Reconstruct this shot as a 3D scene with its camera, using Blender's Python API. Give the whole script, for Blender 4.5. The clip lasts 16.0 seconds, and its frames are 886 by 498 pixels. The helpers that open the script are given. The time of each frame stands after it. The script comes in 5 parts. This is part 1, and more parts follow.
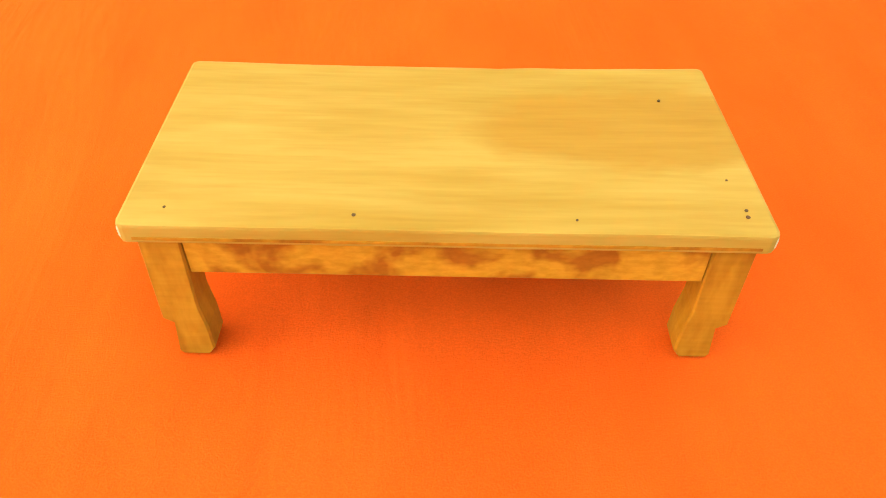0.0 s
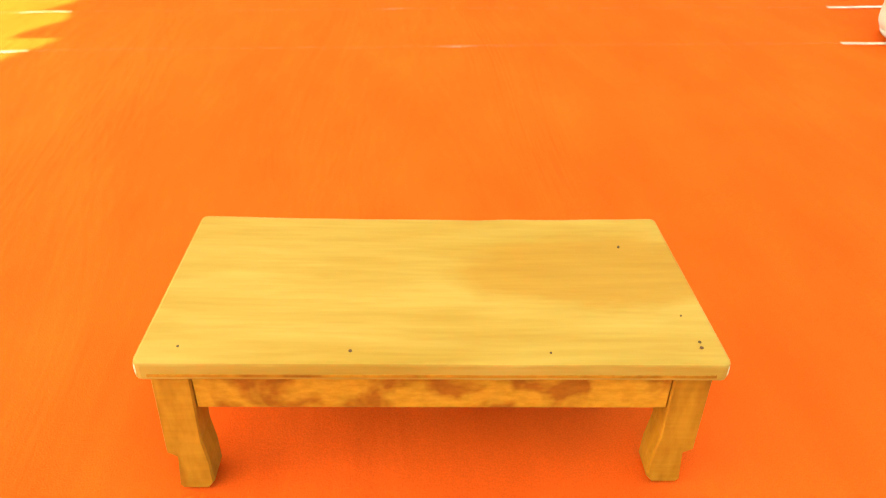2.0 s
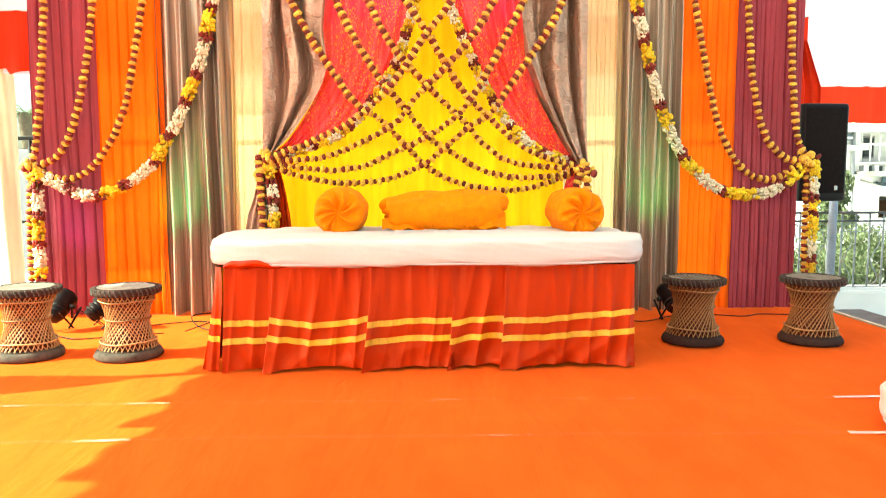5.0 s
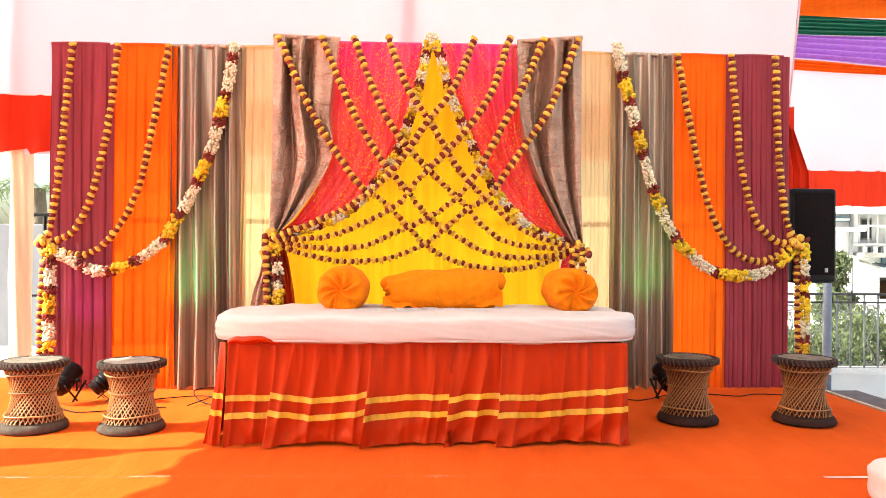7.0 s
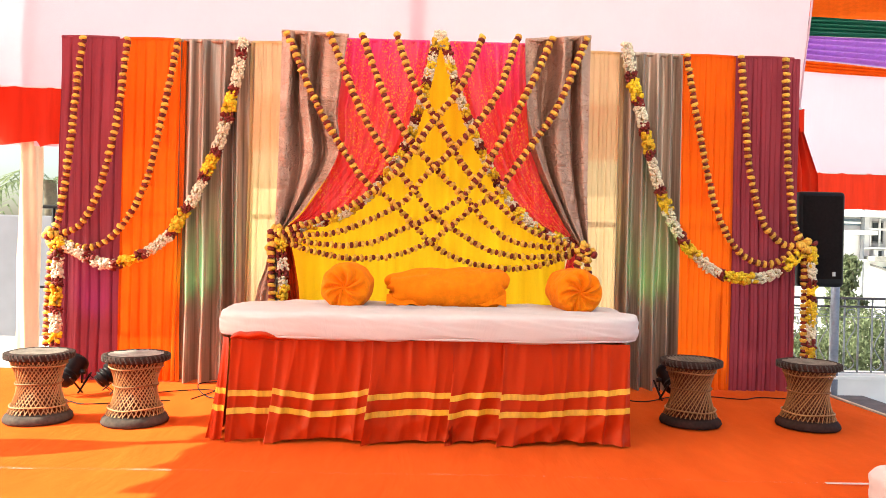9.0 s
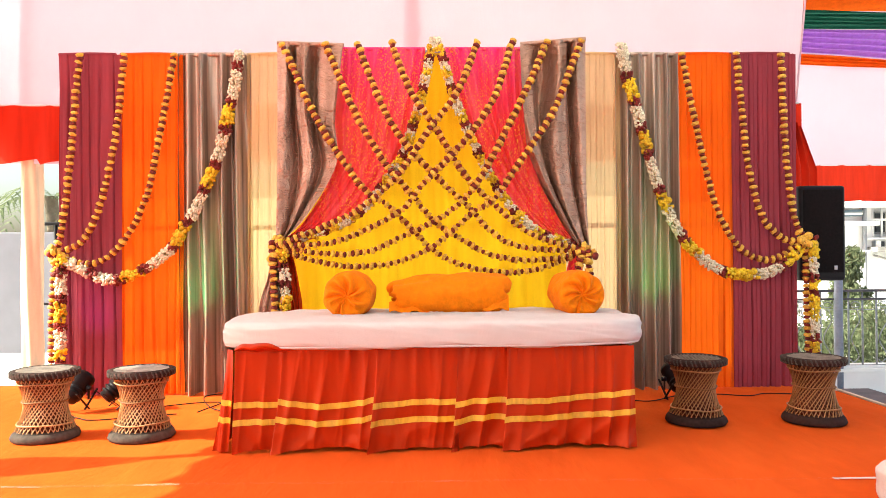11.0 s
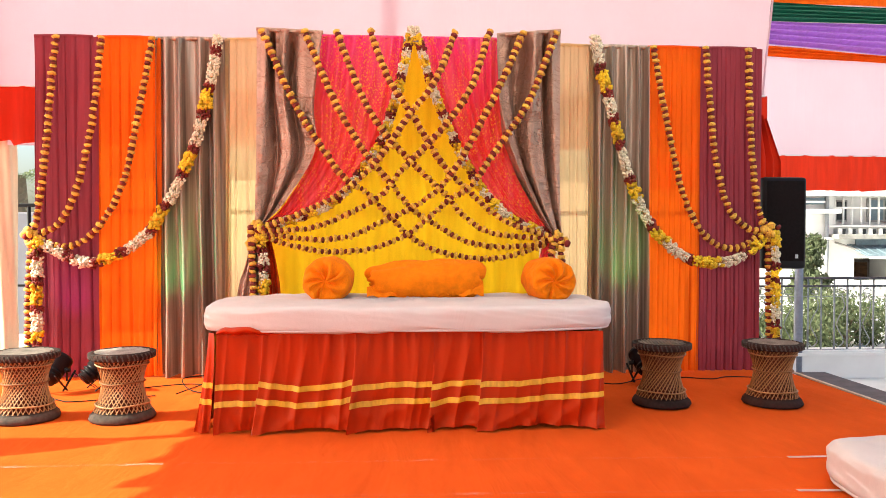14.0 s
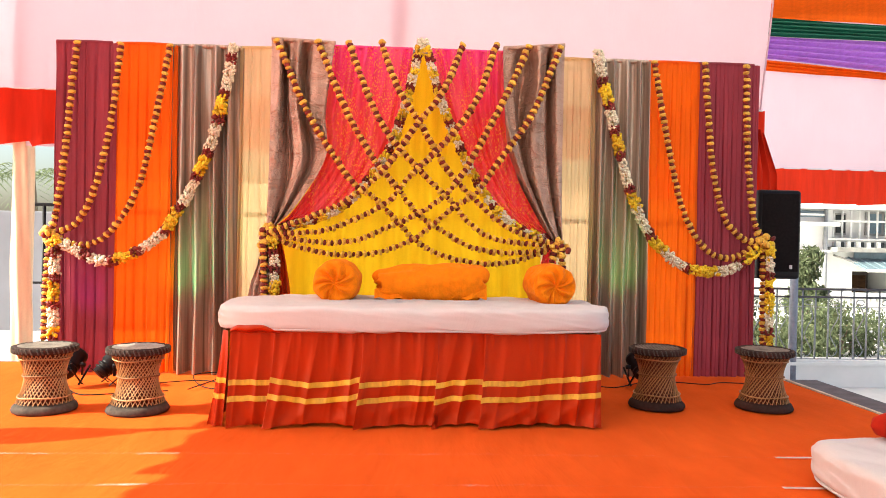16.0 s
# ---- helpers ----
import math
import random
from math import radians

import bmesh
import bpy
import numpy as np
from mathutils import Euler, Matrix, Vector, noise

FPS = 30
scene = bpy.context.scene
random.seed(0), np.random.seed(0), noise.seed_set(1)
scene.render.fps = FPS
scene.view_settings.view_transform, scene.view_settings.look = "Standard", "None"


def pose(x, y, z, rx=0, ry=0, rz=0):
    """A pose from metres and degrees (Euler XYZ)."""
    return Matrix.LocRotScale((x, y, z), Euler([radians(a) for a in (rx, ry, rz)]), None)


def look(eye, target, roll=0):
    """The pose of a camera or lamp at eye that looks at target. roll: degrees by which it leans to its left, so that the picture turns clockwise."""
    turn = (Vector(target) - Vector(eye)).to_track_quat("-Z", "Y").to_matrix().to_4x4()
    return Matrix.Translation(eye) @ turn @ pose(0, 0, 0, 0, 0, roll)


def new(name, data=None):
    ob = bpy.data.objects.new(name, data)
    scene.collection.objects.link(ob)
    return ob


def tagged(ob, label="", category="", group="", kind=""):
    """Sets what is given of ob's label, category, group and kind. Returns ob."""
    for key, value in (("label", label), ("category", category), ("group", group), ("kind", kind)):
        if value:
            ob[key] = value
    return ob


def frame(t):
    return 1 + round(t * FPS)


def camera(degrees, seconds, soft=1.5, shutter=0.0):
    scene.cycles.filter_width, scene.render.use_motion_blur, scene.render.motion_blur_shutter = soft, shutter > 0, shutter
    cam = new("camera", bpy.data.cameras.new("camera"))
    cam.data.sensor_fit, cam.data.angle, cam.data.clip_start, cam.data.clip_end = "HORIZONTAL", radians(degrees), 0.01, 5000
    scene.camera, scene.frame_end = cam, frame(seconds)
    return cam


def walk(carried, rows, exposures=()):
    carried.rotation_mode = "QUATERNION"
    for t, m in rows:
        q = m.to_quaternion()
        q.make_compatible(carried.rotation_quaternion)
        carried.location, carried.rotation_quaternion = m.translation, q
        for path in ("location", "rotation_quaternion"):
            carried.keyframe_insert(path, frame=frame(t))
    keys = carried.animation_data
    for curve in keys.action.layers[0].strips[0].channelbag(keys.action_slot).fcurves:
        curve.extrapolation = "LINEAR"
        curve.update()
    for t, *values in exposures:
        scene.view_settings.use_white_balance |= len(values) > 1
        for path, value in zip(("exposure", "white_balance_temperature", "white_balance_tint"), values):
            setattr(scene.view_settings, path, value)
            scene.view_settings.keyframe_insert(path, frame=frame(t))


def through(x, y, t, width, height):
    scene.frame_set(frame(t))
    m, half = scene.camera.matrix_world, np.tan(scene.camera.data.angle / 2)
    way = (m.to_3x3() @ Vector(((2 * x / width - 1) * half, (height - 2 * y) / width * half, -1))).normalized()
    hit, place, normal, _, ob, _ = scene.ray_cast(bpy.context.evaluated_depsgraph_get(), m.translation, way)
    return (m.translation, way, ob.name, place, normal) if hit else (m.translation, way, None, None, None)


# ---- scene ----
cam = camera(61.9, 16.0, soft=0.8, shutter=0.4)
PATH = [
    (0, (0.058, -3.132, 0.692), (0.171, -1.711, -0.71), 0.6),
    (0.5, (0.057, -3.129, 0.692), (0.206, -1.678, -0.677), 1.3),
    (1, (0.051, -3.136, 0.702), (0.21, -1.637, -0.613), 1.6),
    (1.5, (0.049, -3.163, 0.719), (0.223, -1.599, -0.515), 1.0),
    (2, (0.039, -3.206, 0.744), (0.235, -1.546, -0.354), 1.2),
    (2.5, (0.031, -3.249, 0.771), (0.226, -1.535, -0.24), 1.1),
    (3, (0.004, -3.282, 0.811), (0.194, -1.486, -0.049), 1.3),
    (3.5, (-0.024, -3.326, 0.856), (0.171, -1.457, 0.172), 1.8),
    (4, (-0.012, -3.367, 0.909), (0.161, -1.428, 0.451), 1.4),
    (4.5, (0.012, -3.426, 0.895), (0.182, -1.455, 0.597), 0.5),
    (5, (0.025, -3.475, 0.923), (0.118, -1.487, 0.725), -0.1),
    (7.5, (0.062, -3.612, 0.942), (0.14, -1.613, 0.959), 0.9),
    (8, (0.081, -3.602, 0.932), (0.152, -1.603, 0.911), 1.6),
    (8.5, (0.068, -3.606, 0.941), (0.146, -1.607, 0.937), 1.3),
    (9, (0.07, -3.606, 0.951), (0.129, -1.606, 0.95), 1.3),
    (11.5, (0.08, -3.624, 0.971), (0.133, -1.624, 0.979), -0.6),
    (12, (0.067, -3.698, 0.977), (0.125, -1.699, 0.968), -0.3),
    (12.5, (0.077, -3.685, 0.987), (0.154, -1.687, 0.941), -0.9),
    (13, (0.084, -3.689, 0.991), (0.18, -1.693, 0.898), -0.3),
    (13.5, (0.078, -3.695, 0.988), (0.2, -1.7, 0.927), 0.6),
    (14, (0.044, -3.72, 0.994), (0.173, -1.724, 0.953), 0.1),
    (14.5, (0.039, -3.764, 0.992), (0.158, -1.768, 0.964), 0.3),
    (15, (0.027, -3.803, 0.999), (0.154, -1.807, 0.971), 0.5),
    (15.5, (0.018, -3.843, 1.001), (0.142, -1.847, 0.989), 0.6),
    (16, (0.006, -3.881, 0.987), (0.133, -1.885, 0.963), 1.1),
]
EXPOSURES = [(0.0, 2.08, 6500.0, -38.0), (2.5, 2.12, 6500.0, -42.0), (3.5, 2.08, 6500.0, -38.0), (5.0, 1.96, 6500.0, -20.0), (7.5, 1.56, 6500.0, 1.0), (9.0, 1.49, 6500.0, 2.0), (11.5, 1.46, 6500.0, 3.0), (12.0, 1.30, 6500.0, 4.0), (12.5, 1.27, 6500.0, 4.0), (16.0, 1.27, 6500.0, 4.0)]
walk(cam, [(t, look(eye, target, roll)) for t, eye, target, roll in PATH], EXPOSURES)

# ---------------------------------------------------------------- light
world = bpy.data.worlds.new("sky")
scene.world = world
world.use_nodes = True
wn = world.node_tree
sky = wn.nodes.new("ShaderNodeTexSky")
sky.sky_type, sky.sun_disc = "NISHITA", False
sky.sun_elevation, sky.sun_rotation = radians(37), radians(-101)
sky.air_density, sky.dust_density = 1.0, 4.0
wn.links.new(sky.outputs[0], wn.nodes["Background"].inputs[0])
wn.nodes["Background"].inputs[1].default_value = 0.13
sun = new("sun", bpy.data.lights.new("sun", "SUN"))
sun.data.energy, sun.data.angle, sun.data.color = 5.0, radians(0.6), (1.0, 0.97, 0.80)
sun.matrix_world = look((-8, -1.6, 6.3), (0, 0, 0))


# ---------------------------------------------------------------- materials
def base_mat(name):
    m = bpy.data.materials.new(name)
    m.use_nodes = True
    nt = m.node_tree
    return m, nt, nt.nodes["Principled BSDF"], nt.nodes["Material Output"]


def noise_node(nt, scale, detail=4.0, stretch=(1, 1, 1), rough=0.55):
    tc, mp, n = nt.nodes.new("ShaderNodeTexCoord"), nt.nodes.new("ShaderNodeMapping"), nt.nodes.new("ShaderNodeTexNoise")
    mp.inputs["Scale"].default_value = stretch
    n.inputs["Scale"].default_value, n.inputs["Detail"].default_value, n.inputs["Roughness"].default_value = scale, detail, rough
    nt.links.new(tc.outputs["Object"], mp.inputs[0])
    nt.links.new(mp.outputs[0], n.inputs["Vector"])
    return n


def ramp(nt, source, stops):
    r = nt.nodes.new("ShaderNodeValToRGB")
    while len(r.color_ramp.elements) < len(stops):
        r.color_ramp.elements.new(0.5)
    for e, (p, c) in zip(r.color_ramp.elements, stops):
        e.position, e.color = p, (*c, 1)
    nt.links.new(source, r.inputs[0])
    return r


def mix_rgb(nt, a, b, factor, mode="MIX"):
    m = nt.nodes.new("ShaderNodeMix")
    m.data_type, m.blend_type = "RGBA", mode
    for socket, v in ((m.inputs[6], a), (m.inputs[7], b), (m.inputs[0], factor)):
        if isinstance(v, (tuple, list)):
            socket.default_value = (*v, 1)
        elif isinstance(v, float):
            socket.default_value = v
        else:
            nt.links.new(v, socket)
    return m.outputs[2]


def shade(c, k):
    return tuple(min(1.0, v * k) for v in c)


def bump(nt, bsdf, height, strength, distance):
    b = nt.nodes.new("ShaderNodeBump")
    b.inputs["Strength"].default_value, b.inputs["Distance"].default_value = strength, distance
    nt.links.new(height, b.inputs["Height"])
    nt.links.new(b.outputs[0], bsdf.inputs["Normal"])


def plain(name, c, rough=0.6, metal=0.0, vary=0.15, scale=30.0, relief=0.15, stretch=(1, 1, 1), depth=0.002, spec=0.4):
    """A surface with stains at a large scale and grain at a small one."""
    m, nt, bs, out = base_mat(name)
    big, small = noise_node(nt, scale * 0.12, 3, stretch), noise_node(nt, scale, 6, stretch)
    col = ramp(nt, big.outputs[0], [(0.3, shade(c, 1 - vary)), (0.7, shade(c, 1 + vary))])
    grain = ramp(nt, small.outputs[0], [(0.3, (1 - vary,) * 3), (0.7, (1, 1, 1))])
    nt.links.new(mix_rgb(nt, col.outputs[0], grain.outputs[0], 1.0, "MULTIPLY"), bs.inputs["Base Color"])
    bs.inputs["Roughness"].default_value, bs.inputs["Metallic"].default_value = rough, metal
    bs.inputs["Specular IOR Level"].default_value = spec
    if relief:
        bump(nt, bs, small.outputs[0], relief, depth)
    return m


def cloth(name, c, through=0.3, rough=0.7, sheen=0.2, vary=0.12, weave=260.0, streak=(6, 6, 0.6), spec=0.12, second=None, sheer=0.0, crease=0.0, size=9.0, run=(1, 1, 0.6), tint=(1, 1, 1), metal=0.0):
    """Woven cloth that lets light through; second: darker streaks standing in for shade between folds."""
    m, nt, bs, out = base_mat(name)
    big, fine = noise_node(nt, 3.0, 4, streak), noise_node(nt, weave, 2)
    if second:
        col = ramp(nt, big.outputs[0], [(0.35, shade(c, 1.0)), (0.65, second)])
    else:
        col = ramp(nt, big.outputs[0], [(0.3, shade(c, 1 - vary)), (0.7, shade(c, 1 + vary))])
    grain = ramp(nt, fine.outputs[0], [(0.3, (0.85, 0.85, 0.85)), (0.7, (1, 1, 1))])
    colour = mix_rgb(nt, col.outputs[0], grain.outputs[0], 1.0, "MULTIPLY")
    nt.links.new(colour, bs.inputs["Base Color"])
    bs.inputs["Roughness"].default_value = rough
    bs.inputs["Specular IOR Level"].default_value = spec
    bs.inputs["Specular Tint"].default_value = (*tint, 1)
    bs.inputs["Sheen Weight"].default_value = sheen * 0.15
    bs.inputs["Metallic"].default_value = metal
    if crease:
        fold = noise_node(nt, size, 5, run, 0.6)
        fold.inputs["Distortion"].default_value = 1.6
        bump(nt, bs, fold.outputs[0], crease, 0.03)
    else:
        bump(nt, bs, fine.outputs[0], 0.12, 0.001)
    if through:
        tr, mx = nt.nodes.new("ShaderNodeBsdfTranslucent"), nt.nodes.new("ShaderNodeMixShader")
        nt.links.new(colour, tr.inputs[0])
        mx.inputs[0].default_value = through
        nt.links.new(bs.outputs[0], mx.inputs[1])
        nt.links.new(tr.outputs[0], mx.inputs[2])
        last = mx
        if sheer:
            clear, thin = nt.nodes.new("ShaderNodeBsdfTransparent"), nt.nodes.new("ShaderNodeMixShader")
            clear.inputs[0].default_value = (*shade(c, 1.15), 1)
            thin.inputs[0].default_value = sheer
            nt.links.new(mx.outputs[0], thin.inputs[1])
            nt.links.new(clear.outputs[0], thin.inputs[2])
            last = thin
        nt.links.new(last.outputs[0], out.inputs[0])
    return m


def carpet_mat():
    m, nt, bs, out = base_mat("orange_carpet")
    big, mid, fine = noise_node(nt, 0.9, 4), noise_node(nt, 7, 5, (1, 0.35, 1)), noise_node(nt, 420, 2)
    a = ramp(nt, big.outputs[0], [(0.3, (0.69, 0.084, 0.012)), (0.7, (0.78, 0.107, 0.016))])
    b = ramp(nt, mid.outputs[0], [(0.3, (0.86, 0.82, 0.8)), (0.7, (1, 1, 1))])
    c = ramp(nt, fine.outputs[0], [(0.3, (0.82, 0.82, 0.82)), (0.7, (1, 1, 1))])
    col = mix_rgb(nt, mix_rgb(nt, a.outputs[0], b.outputs[0], 1.0, "MULTIPLY"), c.outputs[0], 1.0, "MULTIPLY")
    nt.links.new(col, bs.inputs["Base Color"])
    bs.inputs["Roughness"].default_value = 0.95
    bs.inputs["Specular IOR Level"].default_value = 0.03
    bs.inputs["Sheen Weight"].default_value, bs.inputs["Sheen Roughness"].default_value = 0.13, 0.5
    bs.inputs["Sheen Tint"].default_value = (1.0, 0.34, 0.04, 1)
    drag = noise_node(nt, 1.6, 4, (2.2, 0.5, 1), 0.6)
    drag.inputs["Distortion"].default_value = 0.8
    both = nt.nodes.new("ShaderNodeMath")
    both.operation = "MULTIPLY_ADD"
    both.inputs[1].default_value = 0.06
    nt.links.new(fine.outputs[0], both.inputs[0])
    nt.links.new(drag.outputs[0], both.inputs[2])
    bump(nt, bs, both.outputs[0], 0.5, 0.03)
    return m


def wood_mat(name, light, dark, stretch=(1.2, 9, 9), soft=1.0):
    m, nt, bs, out = base_mat(name)
    big, ring, fine = noise_node(nt, 2.2, 3, (stretch[0] * 1.6, stretch[1] * 0.8, stretch[2] * 0.8)), noise_node(nt, 14, 5, stretch), noise_node(nt, 160, 3, (0.08, 1, 1))
    big.inputs["Distortion"].default_value = 0.45
    a = ramp(nt, big.outputs[0], [(0.40, dark), (0.54, light)])
    b = ramp(nt, ring.outputs[0], [(0.35, (1 - 0.2 * soft, 1 - 0.24 * soft, 1 - 0.32 * soft)), (0.62, (1, 1, 1))])
    c = ramp(nt, fine.outputs[0], [(0.3, (1 - 0.12 * soft, 1 - 0.14 * soft, 1 - 0.18 * soft)), (0.7, (1, 1, 1))])
    col = mix_rgb(nt, mix_rgb(nt, a.outputs[0], b.outputs[0], 1.0, "MULTIPLY"), c.outputs[0], 1.0, "MULTIPLY")
    nt.links.new(col, bs.inputs["Base Color"])
    bs.inputs["Roughness"].default_value = 0.6
    bs.inputs["Specular IOR Level"].default_value = 0.15
    bump(nt, bs, fine.outputs[0], 0.15, 0.001)
    return m


def brocade_mat():
    """Fuchsia to coral sari silk with scattered gold thread."""
    m, nt, bs, out = base_mat("brocade_silk")
    tc, sep = nt.nodes.new("ShaderNodeTexCoord"), nt.nodes.new("ShaderNodeSeparateXYZ")
    nt.links.new(tc.outputs["Object"], sep.inputs[0])
    rise = nt.nodes.new("ShaderNodeMapRange")
    rise.inputs[1].default_value, rise.inputs[2].default_value = 1.75, 2.3
    nt.links.new(sep.outputs[2], rise.inputs[0])
    body = ramp(nt, rise.outputs[0], [(0.0, (0.84, 0.052, 0.105)), (1.0, (0.89, 0.048, 0.36))])
    spots, patch = noise_node(nt, 84, 3, (1, 1, 0.8)), noise_node(nt, 4.5, 2, (1.6, 1, 0.5))
    s = ramp(nt, spots.outputs[0], [(0.54, (0, 0, 0)), (0.60, (1, 1, 1))])
    p = ramp(nt, patch.outputs[0], [(0.40, (0.06, 0.06, 0.06)), (0.56, (0.95, 0.95, 0.95))])
    f = mix_rgb(nt, s.outputs[0], p.outputs[0], 1.0, "MULTIPLY")
    # Paler streaks put the sheen along the folds into the silk's colour.
    sheen_streaks = ramp(nt, noise_node(nt, 9, 3, (3.0, 1, 0.25)).outputs[0], [(0.42, (0, 0, 0)), (0.62, (0.45, 0.45, 0.45))])
    pale = mix_rgb(nt, body.outputs[0], (0.94, 0.19, 0.30), sheen_streaks.outputs[0])
    col = mix_rgb(nt, pale, (0.96, 0.46, 0.10), f)
    nt.links.new(col, bs.inputs["Base Color"])
    bs.inputs["Roughness"].default_value = 0.45
    tr, mx = nt.nodes.new("ShaderNodeBsdfTranslucent"), nt.nodes.new("ShaderNodeMixShader")
    nt.links.new(col, tr.inputs[0])
    mx.inputs[0].default_value = 0.5
    nt.links.new(bs.outputs[0], mx.inputs[1]), nt.links.new(tr.outputs[0], mx.inputs[2])
    nt.links.new(mx.outputs[0], out.inputs[0])
    return m


def petal_mat(name, c, vary=0.25):
    m, nt, bs, out = base_mat(name)
    info, n = nt.nodes.new("ShaderNodeObjectInfo"), noise_node(nt, 90, 3)
    r = ramp(nt, info.outputs["Random"], [(0.0, shade(c, 1 - vary)), (1.0, shade(c, 1 + vary * 0.6))])
    g = ramp(nt, n.outputs[0], [(0.3, (0.55, 0.5, 0.45)), (0.65, (1, 1, 1))])
    nt.links.new(mix_rgb(nt, r.outputs[0], g.outputs[0], 1.0, "MULTIPLY"), bs.inputs["Base Color"])
    bs.inputs["Roughness"].default_value = 0.75
    bump(nt, bs, n.outputs[0], 0.6, 0.004)
    return m


CARPET = carpet_mat()
LEGWOOD = wood_mat("raw_wood", (0.42, 0.185, 0.018), (0.29, 0.108, 0.010), (5, 5, 1.5))
PURPLE = cloth("plum_cloth", (0.30, 0.048, 0.068), 0.26, 0.7, 0.2, sheer=0.05)
ORANGE = cloth("orange_cloth", (0.93, 0.150, 0.008), 0.40, 0.7, 0.1, sheer=0.13)
# Dark streaks in the taupe colour stand in for shade in its folds.
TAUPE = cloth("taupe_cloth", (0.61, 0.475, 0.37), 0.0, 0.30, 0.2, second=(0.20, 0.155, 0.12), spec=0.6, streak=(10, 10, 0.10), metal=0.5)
CREAM = cloth("cream_cloth", (0.84, 0.63, 0.35), 0.5, 0.7, 0.1, sheer=0.22)
# The browner second colour paints fold shade into the satin.
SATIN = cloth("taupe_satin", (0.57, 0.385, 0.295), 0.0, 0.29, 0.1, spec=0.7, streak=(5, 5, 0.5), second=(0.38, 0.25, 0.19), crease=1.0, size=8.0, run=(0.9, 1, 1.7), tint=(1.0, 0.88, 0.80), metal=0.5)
YELLOW = cloth("yellow_cloth", (0.94, 0.57, 0.016), 0.6, 0.7, 0.1, sheer=0.09)
BROCADE = brocade_mat()
REDSILK = cloth("red_silk", (0.45, 0.030, 0.005), 0.03, 0.31, 0.0, spec=0.55, streak=(3, 3, 1), vary=0.06, crease=0.14, size=4.0, tint=(1.0, 0.22, 0.10))
RIBBON = plain("gold_ribbon", (0.86, 0.46, 0.03), 0.42, 0.0, 0.28, 70, 0.3, (1, 1, 0.25))
REDCLOTH = cloth("red_valance_cloth", (0.62, 0.03, 0.01), 0.4, 0.7)
PINK = cloth("pink_tent_cloth", (0.78, 0.565, 0.63), 0.5, 0.8, 0.0, vary=0.02, streak=(1, 1, 1), crease=0.35, size=1.1, run=(1.4, 1.4, 0.35))
CANOPY = cloth("white_canopy_cloth", (0.85, 0.82, 0.80), 0.35, 0.8, 0.0, vary=0.05, streak=(1, 1, 1))
WHITE = cloth("white_cotton", (0.64, 0.605, 0.595), 0.0, 0.8, 0.0, vary=0.04, streak=(2, 2, 2), crease=0.22, size=4.0)
SAFFRON = cloth("saffron_cotton", (0.88, 0.22, 0.003), 0.0, 0.8, 0.1, streak=(8, 8, 8), crease=0.7, size=10.0)
MARIGOLD, MAROON = petal_mat("marigold_petals", (0.95, 0.55, 0.075)), petal_mat("maroon_petals", (0.21, 0.016, 0.010))
YELLOWFLOWER, TUBEROSE = petal_mat("yellow_marigold_petals", (0.96, 0.64, 0.02)), petal_mat("tuberose_petals", (0.90, 0.86, 0.66), 0.10)
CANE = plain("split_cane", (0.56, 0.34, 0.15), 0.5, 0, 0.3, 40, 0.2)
# Darker copy of the split cane: shade coloured into the right-hand stools.
SHADECANE = plain("shaded_tan_cane", (0.46, 0.23, 0.085), 0.5, 0, 0.3, 40, 0.2)
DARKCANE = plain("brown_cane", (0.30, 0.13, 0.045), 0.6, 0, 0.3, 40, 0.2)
RUBBER = plain("dark_wrapped_tyre", (0.042, 0.022, 0.018), 0.8, 0, 0.35, 60, 0.4, spec=0.15)
SEATGREY = plain("grey_woven_seat", (0.22, 0.19, 0.16), 0.7, 0, 0.35, 120, 0.5)
BLACK = plain("black_plastic", (0.010, 0.008, 0.010), 0.42, 0, 0.2, 80, 0.2, spec=0.15)
GRILLE = plain("speaker_grille", (0.012, 0.008, 0.008), 0.8, 0.0, 0.3, 400, 0.6, spec=0.08)
STEEL = plain("grey_steel", (0.30, 0.31, 0.33), 0.5, 0.2, 0.2, 50, 0.1)
WHITEWASH = plain("bright_whitewash", (0.86, 0.85, 0.83), 0.9, 0, 0.12, 3.0, 0.3)
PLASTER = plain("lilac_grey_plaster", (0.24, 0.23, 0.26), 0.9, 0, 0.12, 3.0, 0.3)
PAVE = plain("pale_terrace_floor", (0.74, 0.72, 0.70), 0.8, 0, 0.1, 8, 0.2)
CREAMEDGE = plain("worn_cream_binding", (0.62, 0.50, 0.38), 0.8, 0, 0.25, 40, 0.3)
GREYMAT = plain("grey_matting", (0.13, 0.115, 0.125), 0.9, 0, 0.2, 90, 0.3)
GLASSGAP = plain("dark_glass_and_gap", (0.05, 0.055, 0.06), 0.2, 0, 0.2, 5, 0)
LEAF = cloth("leaf_green", (0.17, 0.20, 0.11), 0.45, 0.6, 0.0, vary=0.4, weave=30, streak=(3, 3, 3))
BARK = plain("grey_bark", (0.17, 0.13, 0.09), 0.9, 0, 0.3, 20, 0.5)
DARKWOOD = wood_mat("dark_wood", (0.12, 0.06, 0.03), (0.07, 0.035, 0.02))
